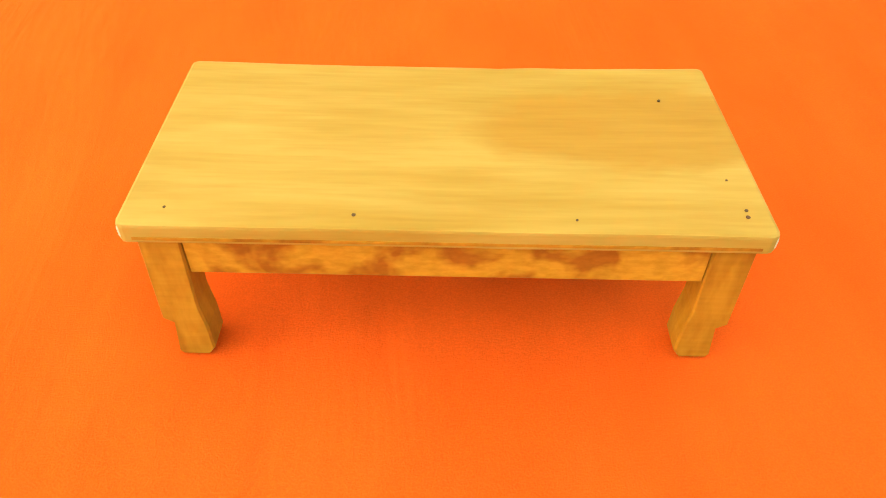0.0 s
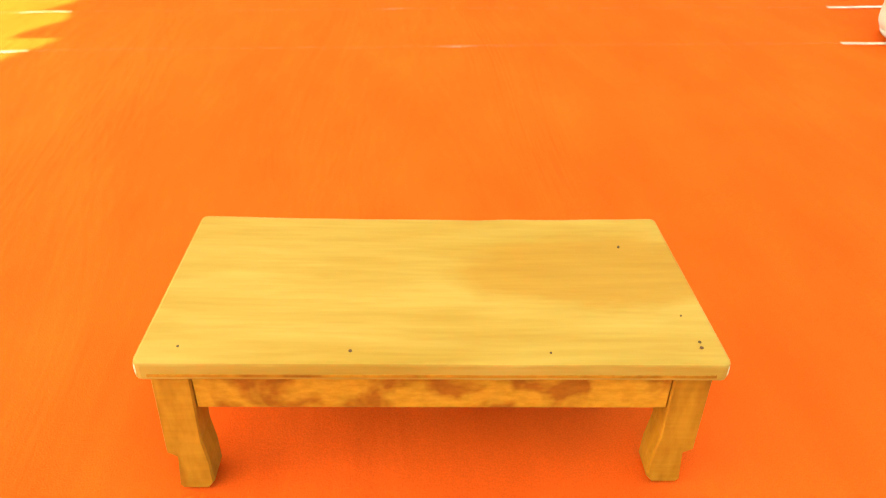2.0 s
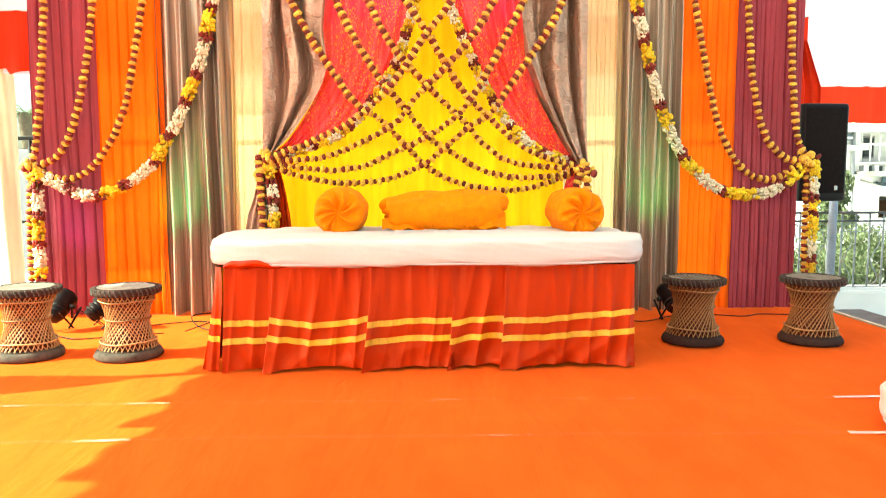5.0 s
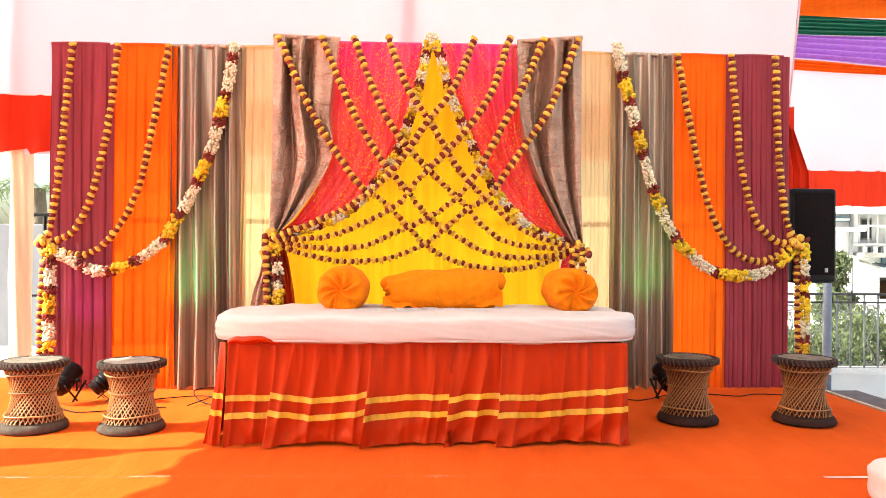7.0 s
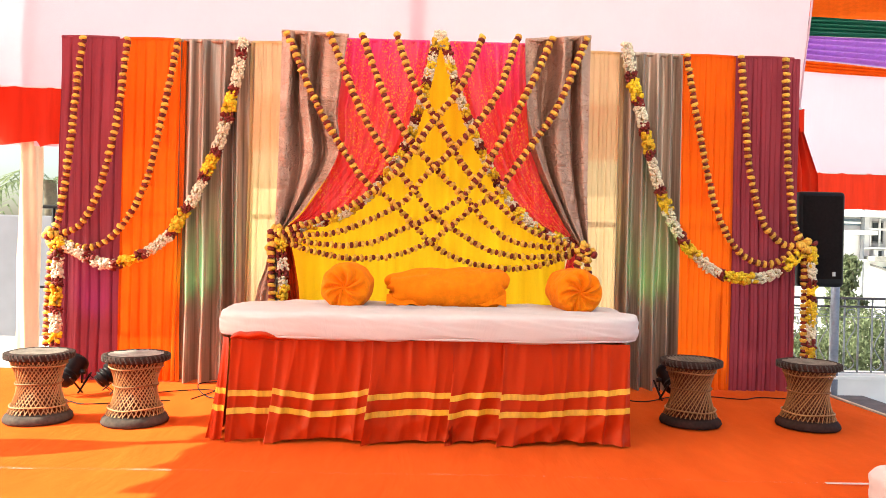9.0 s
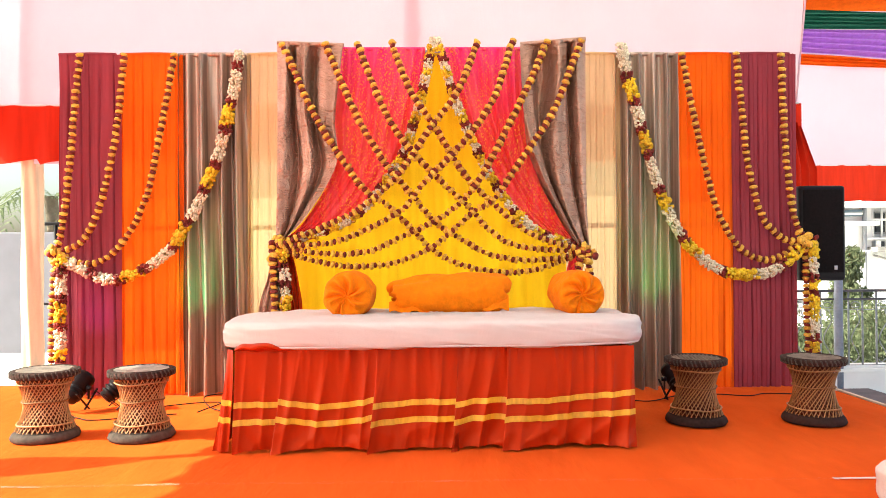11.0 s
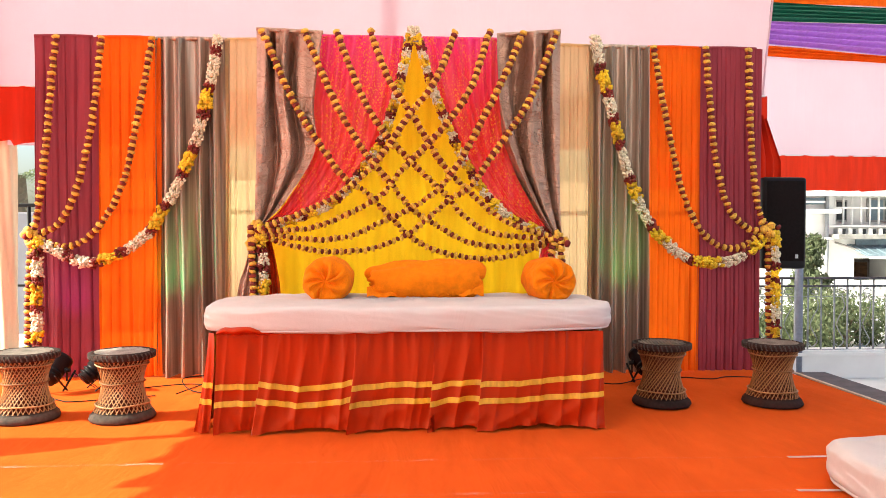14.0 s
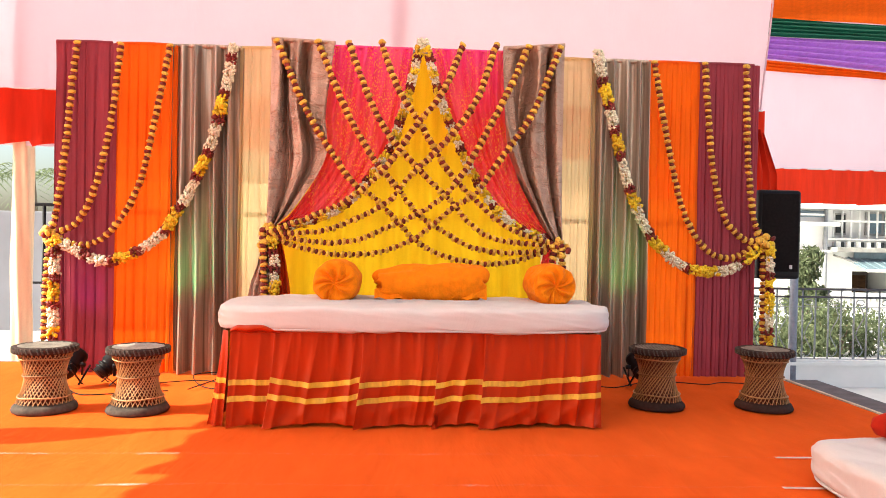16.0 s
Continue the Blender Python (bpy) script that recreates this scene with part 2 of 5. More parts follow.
def tape_mat(name, low, high):
    """Clear film; its whitish noise patches stand in for glints."""
    m, nt, bs, out = base_mat(name)
    bs.inputs["Base Color"].default_value, bs.inputs["Roughness"].default_value = (0.85, 0.76, 0.70, 1), 0.2
    gap, mx = nt.nodes.new("ShaderNodeBsdfTransparent"), nt.nodes.new("ShaderNodeMixShader")
    glint_mask = ramp(nt, noise_node(nt, 1.3, 5, (1, 3, 1), 0.7).outputs[0], [(low, (0.02, 0.02, 0.02)), (high, (0.8, 0.8, 0.8))])
    nt.links.new(glint_mask.outputs[0], mx.inputs[0])
    nt.links.new(gap.outputs[0], mx.inputs[1]), nt.links.new(bs.outputs[0], mx.inputs[2])
    nt.links.new(mx.outputs[0], out.inputs[0])
    return m


TAPE, PATCHTAPE, FAINTTAPE = tape_mat("clear_tape", 0.30, 0.58), tape_mat("patchy_tape", 0.50, 0.72), tape_mat("faint_tape", 0.58, 0.92)
LAMPGLASS = plain("lamp_lens", (0.3, 0.3, 0.32), 0.15, 0, 0.1, 60, 0.1)
STRIPGREEN = cloth("green_drape", (0.012, 0.14, 0.085), 0.35, 0.38, spec=0.5)
STRIPVIOLET = cloth("violet_drape", (0.50, 0.20, 0.74), 0.4, 0.38, spec=0.5)


# ---------------------------------------------------------------- building helpers
def link_mesh(name, me, material, parent=None, label=""):
    ob = new(name, me)
    if material and not me.materials:
        me.materials.append(material)
    if parent:
        ob.parent = parent
    if label:
        ob["label"] = label
    return ob


def part(name, bm, material, parent=None, label="", smooth=True):
    me = bpy.data.meshes.new(name)
    bmesh.ops.recalc_face_normals(bm, faces=bm.faces[:])
    bm.to_mesh(me)
    bm.free()
    if smooth:
        me.shade_smooth()
    return link_mesh(name, me, material, parent, label)


def sheet(name, f, nu, nv, material, parent=None, label="", closed_u=False):
    """A smooth grid from f(u, v), u and v from 0 to 1."""
    us = [i / nu for i in range(nu if closed_u else nu + 1)]
    verts = [f(u, j / nv) for j in range(nv + 1) for u in us]
    w = len(us)
    faces = []
    for j in range(nv):
        for i in range(nu):
            k = (i + 1) % w
            faces.append((j * w + i, j * w + k, (j + 1) * w + k, (j + 1) * w + i))
    me = bpy.data.meshes.new(name)
    me.from_pydata([tuple(v) for v in verts], [], faces)
    me.shade_smooth()
    return link_mesh(name, me, material, parent, label)


def thing(name, label, category, at=None, group="", kind=""):
    ob = new(name)
    if at is not None:
        ob.matrix_world = at
    return tagged(ob, label, category, group, kind)


def block(size, at=(0, 0, 0), bevel=0.0, segments=2, bm=None, turn=None):
    bm = bm or bmesh.new()
    m = Matrix.Translation(at) @ (turn or Matrix()) @ Matrix.Diagonal((*size, 1))
    r = bmesh.ops.create_cube(bm, size=1.0, matrix=m)
    if bevel:
        edges = list({e for v in r["verts"] for e in v.link_edges})
        bmesh.ops.bevel(bm, geom=edges, offset=bevel, segments=segments, affect="EDGES", profile=0.6)
    return bm


def rod(a, b, r, seg=8, bm=None, r2=None):
    bm = bm or bmesh.new()
    a, b = Vector(a), Vector(b)
    d = b - a
    m = Matrix.Translation((a + b) / 2) @ d.to_track_quat("Z", "Y").to_matrix().to_4x4()
    bmesh.ops.create_cone(bm, cap_ends=True, segments=seg, radius1=r, radius2=r if r2 is None else r2, depth=d.length, matrix=m)
    return bm


def lathe(profile, seg=32, wobble=None):
    """A turned form; profile: (radius, z) pairs; wobble(angle, n) scales the radius."""
    bm = bmesh.new()
    rings = []
    for n, (r, z) in enumerate(profile):
        rings.append([bm.verts.new((r * k * math.cos(a), r * k * math.sin(a), z)) for a in (2 * math.pi * i / seg for i in range(seg))
                      for k in [wobble(a, n) if wobble else 1.0]])
    for p, q in zip(rings, rings[1:]):
        for i in range(seg):
            bm.faces.new((p[i], p[(i + 1) % seg], q[(i + 1) % seg], q[i]))
    bm.faces.new(rings[0]), bm.faces.new(rings[-1])
    return bm


def spline(points, step):
    """Points at even steps along a smooth line through the given ones, with the way at each."""
    p = [Vector(v) for v in points]
    p = [2 * p[0] - p[1]] + p + [2 * p[-1] - p[-2]]
    dense = []
    for i in range(1, len(p) - 2):
        a, b, c, d = p[i - 1 : i + 3]
        for k in range(24):
            t = k / 24
            dense.append(0.5 * (2 * b + (c - a) * t + (2 * a - 5 * b + 4 * c - d) * t * t + (3 * b - a - 3 * c + d) * t ** 3))
    dense.append(p[-2])
    out, left = [], 0.0
    for a, b in zip(dense, dense[1:]):
        d = (b - a).length
        while left < d:
            out.append((a.lerp(b, left / d), (b - a).normalized()))
            left += step
        left -= d
    return out


def tube(points, r, seg=6, bm=None):
    bm = bm or bmesh.new()
    pts = spline(points, max(0.02, r * 3))
    rings = []
    for q, way in pts:
        turn = way.to_track_quat("Z", "Y")
        rings.append([bm.verts.new(q + turn @ Vector((r * math.cos(a), r * math.sin(a), 0))) for a in (2 * math.pi * i / seg for i in range(seg))])
    for p, q in zip(rings, rings[1:]):
        for i in range(seg):
            bm.faces.new((p[i], p[(i + 1) % seg], q[(i + 1) % seg], q[i]))
    return bm


# ---------------------------------------------------------------- setting
def slab(name, size, at, material, label, category, bevel=0.0):
    return tagged(part(name, block(size, at, bevel), material, smooth=False), label, category, kind="structure")


slab("ground", (400, 400, 0.2), (0, 100, -0.44), PAVE, "pale cement terrace floor stretching away", "ground")
slab("stage_floor", (7.4, 9.5, 0.3), (-0.8, -2.75, -0.16), GREYMAT, "low grey boarded stage platform", "stage")


def carpet_surface(u, v):
    x, y = -4.45 + 7.34 * u, -7.4 + 9.35 * v
    z = 0.0015 * math.sin(3.1 * x + 1.3 * y) + 0.004 * noise.noise((x * 1.7, y * 1.2, 0.3)) * (1 if y > -2 else 0.6)
    return x, y, z - 0.002


tagged(sheet("carpet", carpet_surface, 120, 150, CARPET), "bright orange felt carpet laid over the stage", "carpet", kind="structure")
slab("side_walkway", (0.215, 8.7, 0.34), (3.04, -2.93, -0.17), GREYMAT, "low walkway of dark grey matting along the stage edge", "walkway", 0.004)
slab("edge_trim", (0.026, 8.9, 0.012), (2.913, -2.93, -0.001), CREAMEDGE, "pale bound edge along the orange carpet", "trim", 0.003)
for y, glint_x in ((-0.495, 1.79), (-0.92, 1.60)):
    # Outer stretches get denser white film, painting in the tape's glints.
    for xa, xb, film in ((-4.2, -0.95, PATCHTAPE), (-0.93, glint_x - 0.01, FAINTTAPE), (glint_x, 2.85, TAPE)):
        def tape_strip(u, v, y=y, xa=xa, xb=xb):
            x = xa + (xb - xa) * u
            return x, y - 0.03 * max(0, x) + 0.024 * (v - 0.5) + 0.012 * noise.noise((x, y, 0)), 0.0055 + 0.004 * noise.noise((x * 1.7, y * 1.2, 0.3)) + 0.0015 * math.sin(3.1 * x + 1.3 * y) - 0.002
        tagged(sheet("seam_tape", tape_strip, 70, 1, film), "shiny clear tape sealing a carpet seam", "tape", group="carpet tapes", kind="structure")


# ---------------------------------------------------------------- tent
def pleated(x0, x1, z0, z1, y, folds, depth, seed, sway=0.02, rough=0.4, groove=None):
    """A hanging sheet with pleats of uneven width: soft waves, or flat panels parted by grooves of the given width."""
    def f(u, v):
        ph = folds * u + 0.45 * noise.noise((u * folds * 0.6, seed, v * 0.5))
        if groove:
            q = (ph + 0.35) % 1.0
            wave = 0.35 * (q - 0.5) + 1.4 * math.exp(-((q - 0.5) / groove) ** 2) * min(1, 0.15 + 9 * (1 - v)) * (0.7 + 0.5 * noise.noise((math.floor(ph + 0.35) * 3.7, seed, v)))
        else:
            wave = math.sin(2 * math.pi * ph)
        d = depth * (0.6 + 0.4 * (1 - v)) * wave + 0.35 * depth * rough * noise.noise((u * folds * 2.3, seed + 5, v * 2.5)) + 0.003 * noise.noise((u * folds * 1.1, seed + 9, v * 14))
        return (x0 + (x1 - x0) * u + sway * noise.noise((u * 3, seed, v * 2)) * (1 - v), y + d, z0 + (z1 - z0) * v + 0.004 * wave * (1 - v) + 0.01 * noise.noise((u * 9, seed, 1)) * v)
    return f


tent_back = thing("tent_back_wall", "pale pink stretched tent cloth behind the stage", "tent wall", kind="structure")
back_cloth = pleated(-3.35, 3.10, 1.68, 4.05, 2.25, 9, 0.012, 11, rough=1.5)


def slanted(u, v):
    """The back wall's cloth, its free edge leaning outwards as it rises."""
    x, y, z = back_cloth(u, v)
    return x + 0.085 * u ** 6 * (z - 2.4), y, z


sheet("cloth", slanted, 140, 20, PINK, tent_back)
part("edge_roll", tube([(3.04, 2.235, 1.70), (3.10, 2.235, 2.4), (3.16, 2.235, 3.0), (3.23, 2.235, 4.0)], 0.008, 8), PINK, tent_back)
sheet("seam", lambda u, v: (-0.07 + 0.11 * u + 0.02 * math.sin(3 * v), 2.275, 2.0 + 2.0 * v), 4, 12, PINK, tent_back)
tent_right = thing("tent_side_wall", "pale pink tent cloth of the neighbouring bay", "tent wall", kind="structure")
sheet("cloth", pleated(3.2, 13.0, 2.075, 5.7, 6.2, 9, 0.02, 12, rough=1.5), 100, 10, PINK, tent_right)
ceiling = thing("ceiling", "white tent canopy stretched overhead", "canopy", kind="structure")


def canopy(u, v):
    x, y = -3.46 + 6.8 * u, -7.6 + 9.9 * v
    return x, y, 4.0 - 0.12 * math.sin(math.pi * ((u * 3) % 1)) * math.sin(math.pi * v) + 0.02 * noise.noise((x, y, 2))


sheet("cloth", canopy, 60, 40, CANOPY, ceiling)


# Unseen canopy, added to keep direct sun off the far pink cloth.
bay = thing("bay_shade_canopy", "unseen white canopy added to shade the neighbouring tent bay", "canopy", kind="structure")
sheet("cloth", lambda u, v: (-0.5 + 14 * u, 2.7 + 3.55 * v, 5.6 - 0.1 * math.sin(math.pi * v) + 0.02 * math.sin(9 * u)), 40, 12, CANOPY, bay)


def valance(name, a, b, top, bottom, folds, seed, ragged=0.03):
    a, b = Vector(a), Vector(b)
    side = (b - a).normalized().cross(Vector((0, 0, 1)))
    t = thing(name, "red gathered cloth valance hanging along the tent edge", "valance", group="tent valances")
    def f(u, v):
        p = a.lerp(b, u) + side * (0.02 * math.sin(2 * math.pi * folds * u + 2 * noise.noise((u * 20, seed, 0))) * (1 - 0.6 * v))
        low = bottom + 0.02 * noise.noise((u * folds * 0.8, seed, 3)) + ragged * (((u * folds * 0.62 + 0.6 * noise.noise((u * folds * 0.4, seed, 9))) % 1.0) - 0.5) * (1 + 1.1 * noise.noise((u * folds * 0.31, seed, 4)))
        return p.x, p.y, low + (top - low) * v
    sheet("cloth", f, int(folds * 8), 8, REDCLOTH, t)
    part("rope", tube([a + Vector((0, 0, top)), a.lerp(b, 0.5) + Vector((0, 0, top - 0.01)), b + Vector((0, 0, top))], 0.008), WHITE, t)
    return t


valance("valance", (-3.4, 2.2, 0), (3.1, 2.2, 0), 2.13, 1.69, 26, 1)
valance("valance", (3.4, 6.17, 0), (13.0, 6.17, 0), 2.09, 1.60, 30, 2, 0.02)
valance("valance", (-3.4, -7.5, 0), (-3.4, 2.2, 0), 2.3, 1.90, 38, 3, 0.08)
# side cloth between canopy and valance, where the sun stands
sheet("cloth", lambda u, v: (-3.4 + 0.02 * math.sin(u * 40), -7.5 + 9.7 * u, 2.28 + 1.9 * v), 120, 8, PINK,
      thing("tent_left_wall", "pale pink cloth closing the tent's upper side", "tent wall", kind="structure"))
swag = thing("valance_swag", "gathered red cloth swag tied at the tent corner", "valance")
sheet("cloth", lambda u, v: (2.9 + (0.28 - 0.13 * max(0.0, v - 0.35) / 0.65) * u + 0.008 * math.sin(u * 30), 2.12 + 0.03 * math.sin(u * 25), 1.40 + (0.58 + 0.06 * (1 - u) - 0.06 * u) * v), 40, 14, REDCLOTH, swag)
for n, (mat, z0, s0, z1, s1, c) in enumerate(((ORANGE, 4.20, 0.16, 5.4, 0.1, "orange"), (STRIPGREEN, 3.94, 0.11, 4.19, 0.16, "dark green"), (STRIPVIOLET, 3.68, 0.48, 3.93, 0.11, "violet"), (ORANGE, 3.487, 0.30, 3.67, 0.48, "orange"))):
    t = thing("ceiling_drape", f"{c} cloth strip draped across the tent ceiling", "drape", group="ceiling drapes")
    def strip(u, v, z0=z0, z1=z1, s0=s0, s1=s1, n=n):
        low, high = z0 - s0 * u, z1 - s1 * u
        return 3.92 + 7 * u, 6.14 + 0.035 * math.sin(2 * math.pi * v * (z1 - z0) / 0.055 + noise.noise((u * 4, n, 0))), low + (high - low) * v + 0.012 * noise.noise((u * 6, n, v * 3))
    sheet("cloth", strip, 60, 40, mat, t)


def tent_pole(x, y, radius=0.075, height=2.3, slack=0.0):
    t = thing("tent_pole", "tent pole wrapped in loose cream cloth", "pole", pose(x, y, 0), "tent poles")
    part("pole", rod((0, 0, -0.34), (0, 0, 4.0), 0.03, 12), STEEL, t)
    def wrap(u, v):
        z = -0.33 + height * v
        full = radius * (1 + slack * math.sin(4 * v + x)) * (min(1.0, 0.25 + 4.0 * (1 - v)) if slack else 1.0)
        r = full * (1 + 0.14 * math.sin(u * 2 * math.pi * 5 + v * 7) + 0.12 * noise.noise((u * 3, v * 6, x)))
        return r * math.cos(2 * math.pi * u), r * math.sin(2 * math.pi * u), z + 0.05 * math.sin(u * 2 * math.pi * 3) * v
    sheet("wrap", wrap, 40, 30, CREAMWRAP, t, closed_u=True)


CREAMWRAP = cloth("cream_wrap", (0.74, 0.60, 0.42), 0.0, 0.8)
tent_pole(-3.02, 2.32)
tent_pole(-3.36, -0.50, 0.15, 1.95, 0.25)
tent_pole(-3.36, -3.6, 0.15, 1.95, 0.25)

# ---------------------------------------------------------------- backdrop
rail = thing("backdrop_frame", "grey steel pipe frame holding the backdrop curtains", "frame")
for x in (-2.38, -0.85, 1.15, 2.66):
    part("upright", rod((x, 1.74, -0.01), (x, 1.74, 2.33), 0.02, 10), STEEL, rail)
for z in (2.33, 1.15):
    part("crossbar", rod((-2.4, 1.74, z), (2.69, 1.74, z), 0.018, 10), STEEL, rail)


def curtain(x0, x1, material, label, folds, seed, depth=0.03, groove=0.09, rough=0.4):
    t = thing("curtain", label, "curtain", group="backdrop curtains")
    sheet("cloth", pleated(x0, x1, 0.004, 2.335, 1.5, folds, depth, seed, rough=rough, groove=groove), int(folds * 34), 30, material, t)
    part("rod_pocket", tube([(x0, 1.515, 2.335), ((x0 + x1) / 2, 1.515, 2.34), (x1, 1.515, 2.335)], 0.016, 8), material, t)


curtain(-2.41, -1.985, PURPLE, "plum cloth curtain hung in even pleats", 6, 1, 0.034, 0.07)
curtain(-1.995, -1.565, ORANGE, "bright orange cloth curtain hung in pleats", 6, 2, 0.028, 0.08)
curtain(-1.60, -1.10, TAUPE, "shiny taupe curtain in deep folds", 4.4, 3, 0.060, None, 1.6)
curtain(-1.13, -0.72, CREAM, "pale cream curtain letting daylight through", 6, 4, 0.022)
curtain(1.00, 1.46, CREAM, "pale cream curtain letting daylight through", 7, 5, 0.022)
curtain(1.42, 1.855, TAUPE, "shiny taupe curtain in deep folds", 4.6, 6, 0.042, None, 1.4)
curtain(1.845, 2.24, ORANGE, "bright orange cloth curtain hung in pleats", 5, 7, 0.022, 0.07)
curtain(2.225, 2.70, PURPLE, "plum cloth curtain hung in even pleats", 7, 8, 0.024, 0.07)

# centre: yellow back cloth, red brocade and taupe satin tied back to both sides
yb = thing("yellow_back_cloth", "plain yellow cloth hung behind the bench", "curtain")
sheet("cloth", pleated(-0.80, 1.03, 0.05, 2.28, 1.275, 11, 0.024, 21), 190, 26, YELLOW, yb)
part("rod", rod((-0.85, 1.285, 2.29), (1.15, 1.285, 2.29), 0.016, 10), STEEL, yb)


def tied_drape(name, label, outer, inner, y, folds, material, seed, depth=0.03, crumple=0.0):
    """A drape from a straight top, gathered towards its tie; outer and inner edges as lines from the top down, matched by their share."""
    t = thing(name, label, "drape")
    def along(line, s):
        p = [Vector((x, 0, z)) for x, z in line]
        q = s * (len(p) - 1)
        i = min(int(q), len(p) - 2)
        k = q - i
        a, b, c, d = p[max(i - 1, 0)], p[i], p[i + 1], p[min(i + 2, len(p) - 1)]
        return 0.5 * (2 * b + (c - a) * k + (2 * a - 5 * b + 4 * c - d) * k * k + (3 * b - a - 3 * c + d) * k ** 3)
    def f(u, v):
        a, b = along(outer, 1 - v), along(inner, 1 - v)
        p = a.lerp(b, u)
        tight = 0.35 + 0.65 * v
        s = math.sin(2 * math.pi * (folds * u + 0.5 * noise.noise((u * 4, seed, v * 1.5))))
        d = depth * tight * (s + 0.9 * noise.noise((u * folds * 1.5, v * 6, seed)) + 0.35 * noise.noise((u * folds * 4 + v * 9, v * 16, seed)))
        if crumple:
            # broad flats parted by narrow deep clefts, with short cross wrinkles
            q = folds * u + 0.55 * noise.noise((u * 2, seed, v * 1.6)) + 0.3 * (1 - v) * math.sin(seed)
            r = q - math.floor(q) - 0.5
            width = 0.15 + 0.06 * noise.noise((math.floor(q) * 3.7, v * 3, seed))
            d = depth * tight * math.exp(-(r / width) ** 2) * min(1, 0.12 + 12 * (1 - v)) - 0.10 * depth * tight * math.cos(2 * math.pi * (r + 0.2))
            d += crumple * (1 - abs(noise.noise((u * 5 + seed, v * 17 + 2 * u, seed))) * 3.0) * (0.4 + noise.noise((u * 4, v * 3, seed + 9)))
        return p.x, y + d - 0.05 * (1 - v) ** 2, p.z
    sheet("cloth", f, 90 if crumple else int(folds * 22), 110 if crumple else 44, material, t)
    top = (along(outer, 0), along(inner, 0))
    part("hem_pocket", tube([(top[0].x, y + 0.02, top[0].z), ((top[0].x + top[1].x) / 2, y + 0.02, (top[0].z + top[1].z) / 2), (top[1].x, y + 0.02, top[1].z)], 0.014, 8), material, t)
    return t


KL, KR = (-0.83, 1.01), (1.10, 0.96)
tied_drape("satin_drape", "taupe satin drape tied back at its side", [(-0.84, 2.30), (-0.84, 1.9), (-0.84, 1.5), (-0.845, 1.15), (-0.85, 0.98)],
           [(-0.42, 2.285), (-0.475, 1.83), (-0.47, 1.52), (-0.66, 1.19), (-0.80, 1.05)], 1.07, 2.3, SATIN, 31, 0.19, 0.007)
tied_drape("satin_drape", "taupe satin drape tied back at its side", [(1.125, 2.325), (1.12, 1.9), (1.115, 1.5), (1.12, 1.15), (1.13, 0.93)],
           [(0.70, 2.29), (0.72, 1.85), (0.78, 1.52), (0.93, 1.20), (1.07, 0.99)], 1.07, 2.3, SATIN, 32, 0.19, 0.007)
tied_drape("brocade_drape", "pink and red silk drape with gold brocade", [(-0.45, 2.28), (-0.50, 1.85), (-0.50, 1.50), (-0.68, 1.17), (-0.83, 1.04)],
           [(0.10, 2.28), (0.035, 1.88), (-0.09, 1.52), (-0.38, 1.17), (-0.80, 1.00)], 1.145, 7, BROCADE, 33, 0.018)
tied_drape("brocade_drape", "pink and red silk drape with gold brocade", [(0.73, 2.28), (0.74, 1.85), (0.80, 1.50), (0.95, 1.18), (1.10, 0.99)],
           [(0.20, 2.28), (0.325, 1.84), (0.53, 1.40), (0.76, 1.12), (1.07, 0.95)], 1.145, 7, BROCADE, 34, 0.018)
tied_drape("brocade_tail", "red silk drape end hanging below its tie", [(-0.83, 1.0), (-0.82, 0.8), (-0.80, 0.6), (-0.80, 0.3)], [(-0.76, 1.0), (-0.72, 0.8), (-0.69, 0.6), (-0.66, 0.3)], 1.10, 3, REDSILK, 35, 0.02)
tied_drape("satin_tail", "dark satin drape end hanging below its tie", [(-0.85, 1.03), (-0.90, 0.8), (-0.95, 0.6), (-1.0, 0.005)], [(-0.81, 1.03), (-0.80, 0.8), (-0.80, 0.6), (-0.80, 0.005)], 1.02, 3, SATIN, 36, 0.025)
tied_drape("brocade_tail", "red silk drape end hanging below its tie", [(1.10, 1.02), (1.09, 0.8), (1.08, 0.6), (1.06, 0.005)], [(1.04, 1.02), (0.98, 0.8), (0.93, 0.6), (0.88, 0.005)], 1.10, 3, BROCADE, 37, 0.02)


# ---------------------------------------------------------------- garlands
def flower_mesh(name, material, r, h, seed, seg=8, rings=4):
    """A ruffled, flattened flower head, threaded along z."""
    rnd = random.Random(seed)
    bm = bmesh.new()
    prof = [(0.45, -0.5), (1.0, -0.28), (1.0, 0.28), (0.45, 0.5)]
    loops = []
    for k, z in prof:
        loops.append([bm.verts.new((r * k * q * math.cos(a), r * k * q * math.sin(a), h * z + rnd.uniform(-0.08, 0.08) * h))
                      for a, q in ((2 * math.pi * i / seg, rnd.uniform(0.82, 1.14)) for i in range(seg))])
    for p, q in zip(loops, loops[1:]):
        for i in range(seg):
            bm.faces.new((p[i], p[(i + 1) % seg], q[(i + 1) % seg], q[i]))
    bm.faces.new(loops[0]), bm.faces.new(loops[-1])
    bmesh.ops.recalc_face_normals(bm, faces=bm.faces[:])
    me = bpy.data.meshes.new(name)
    bm.to_mesh(me), bm.free()
    me.shade_smooth()
    me.materials.append(material)
    return me


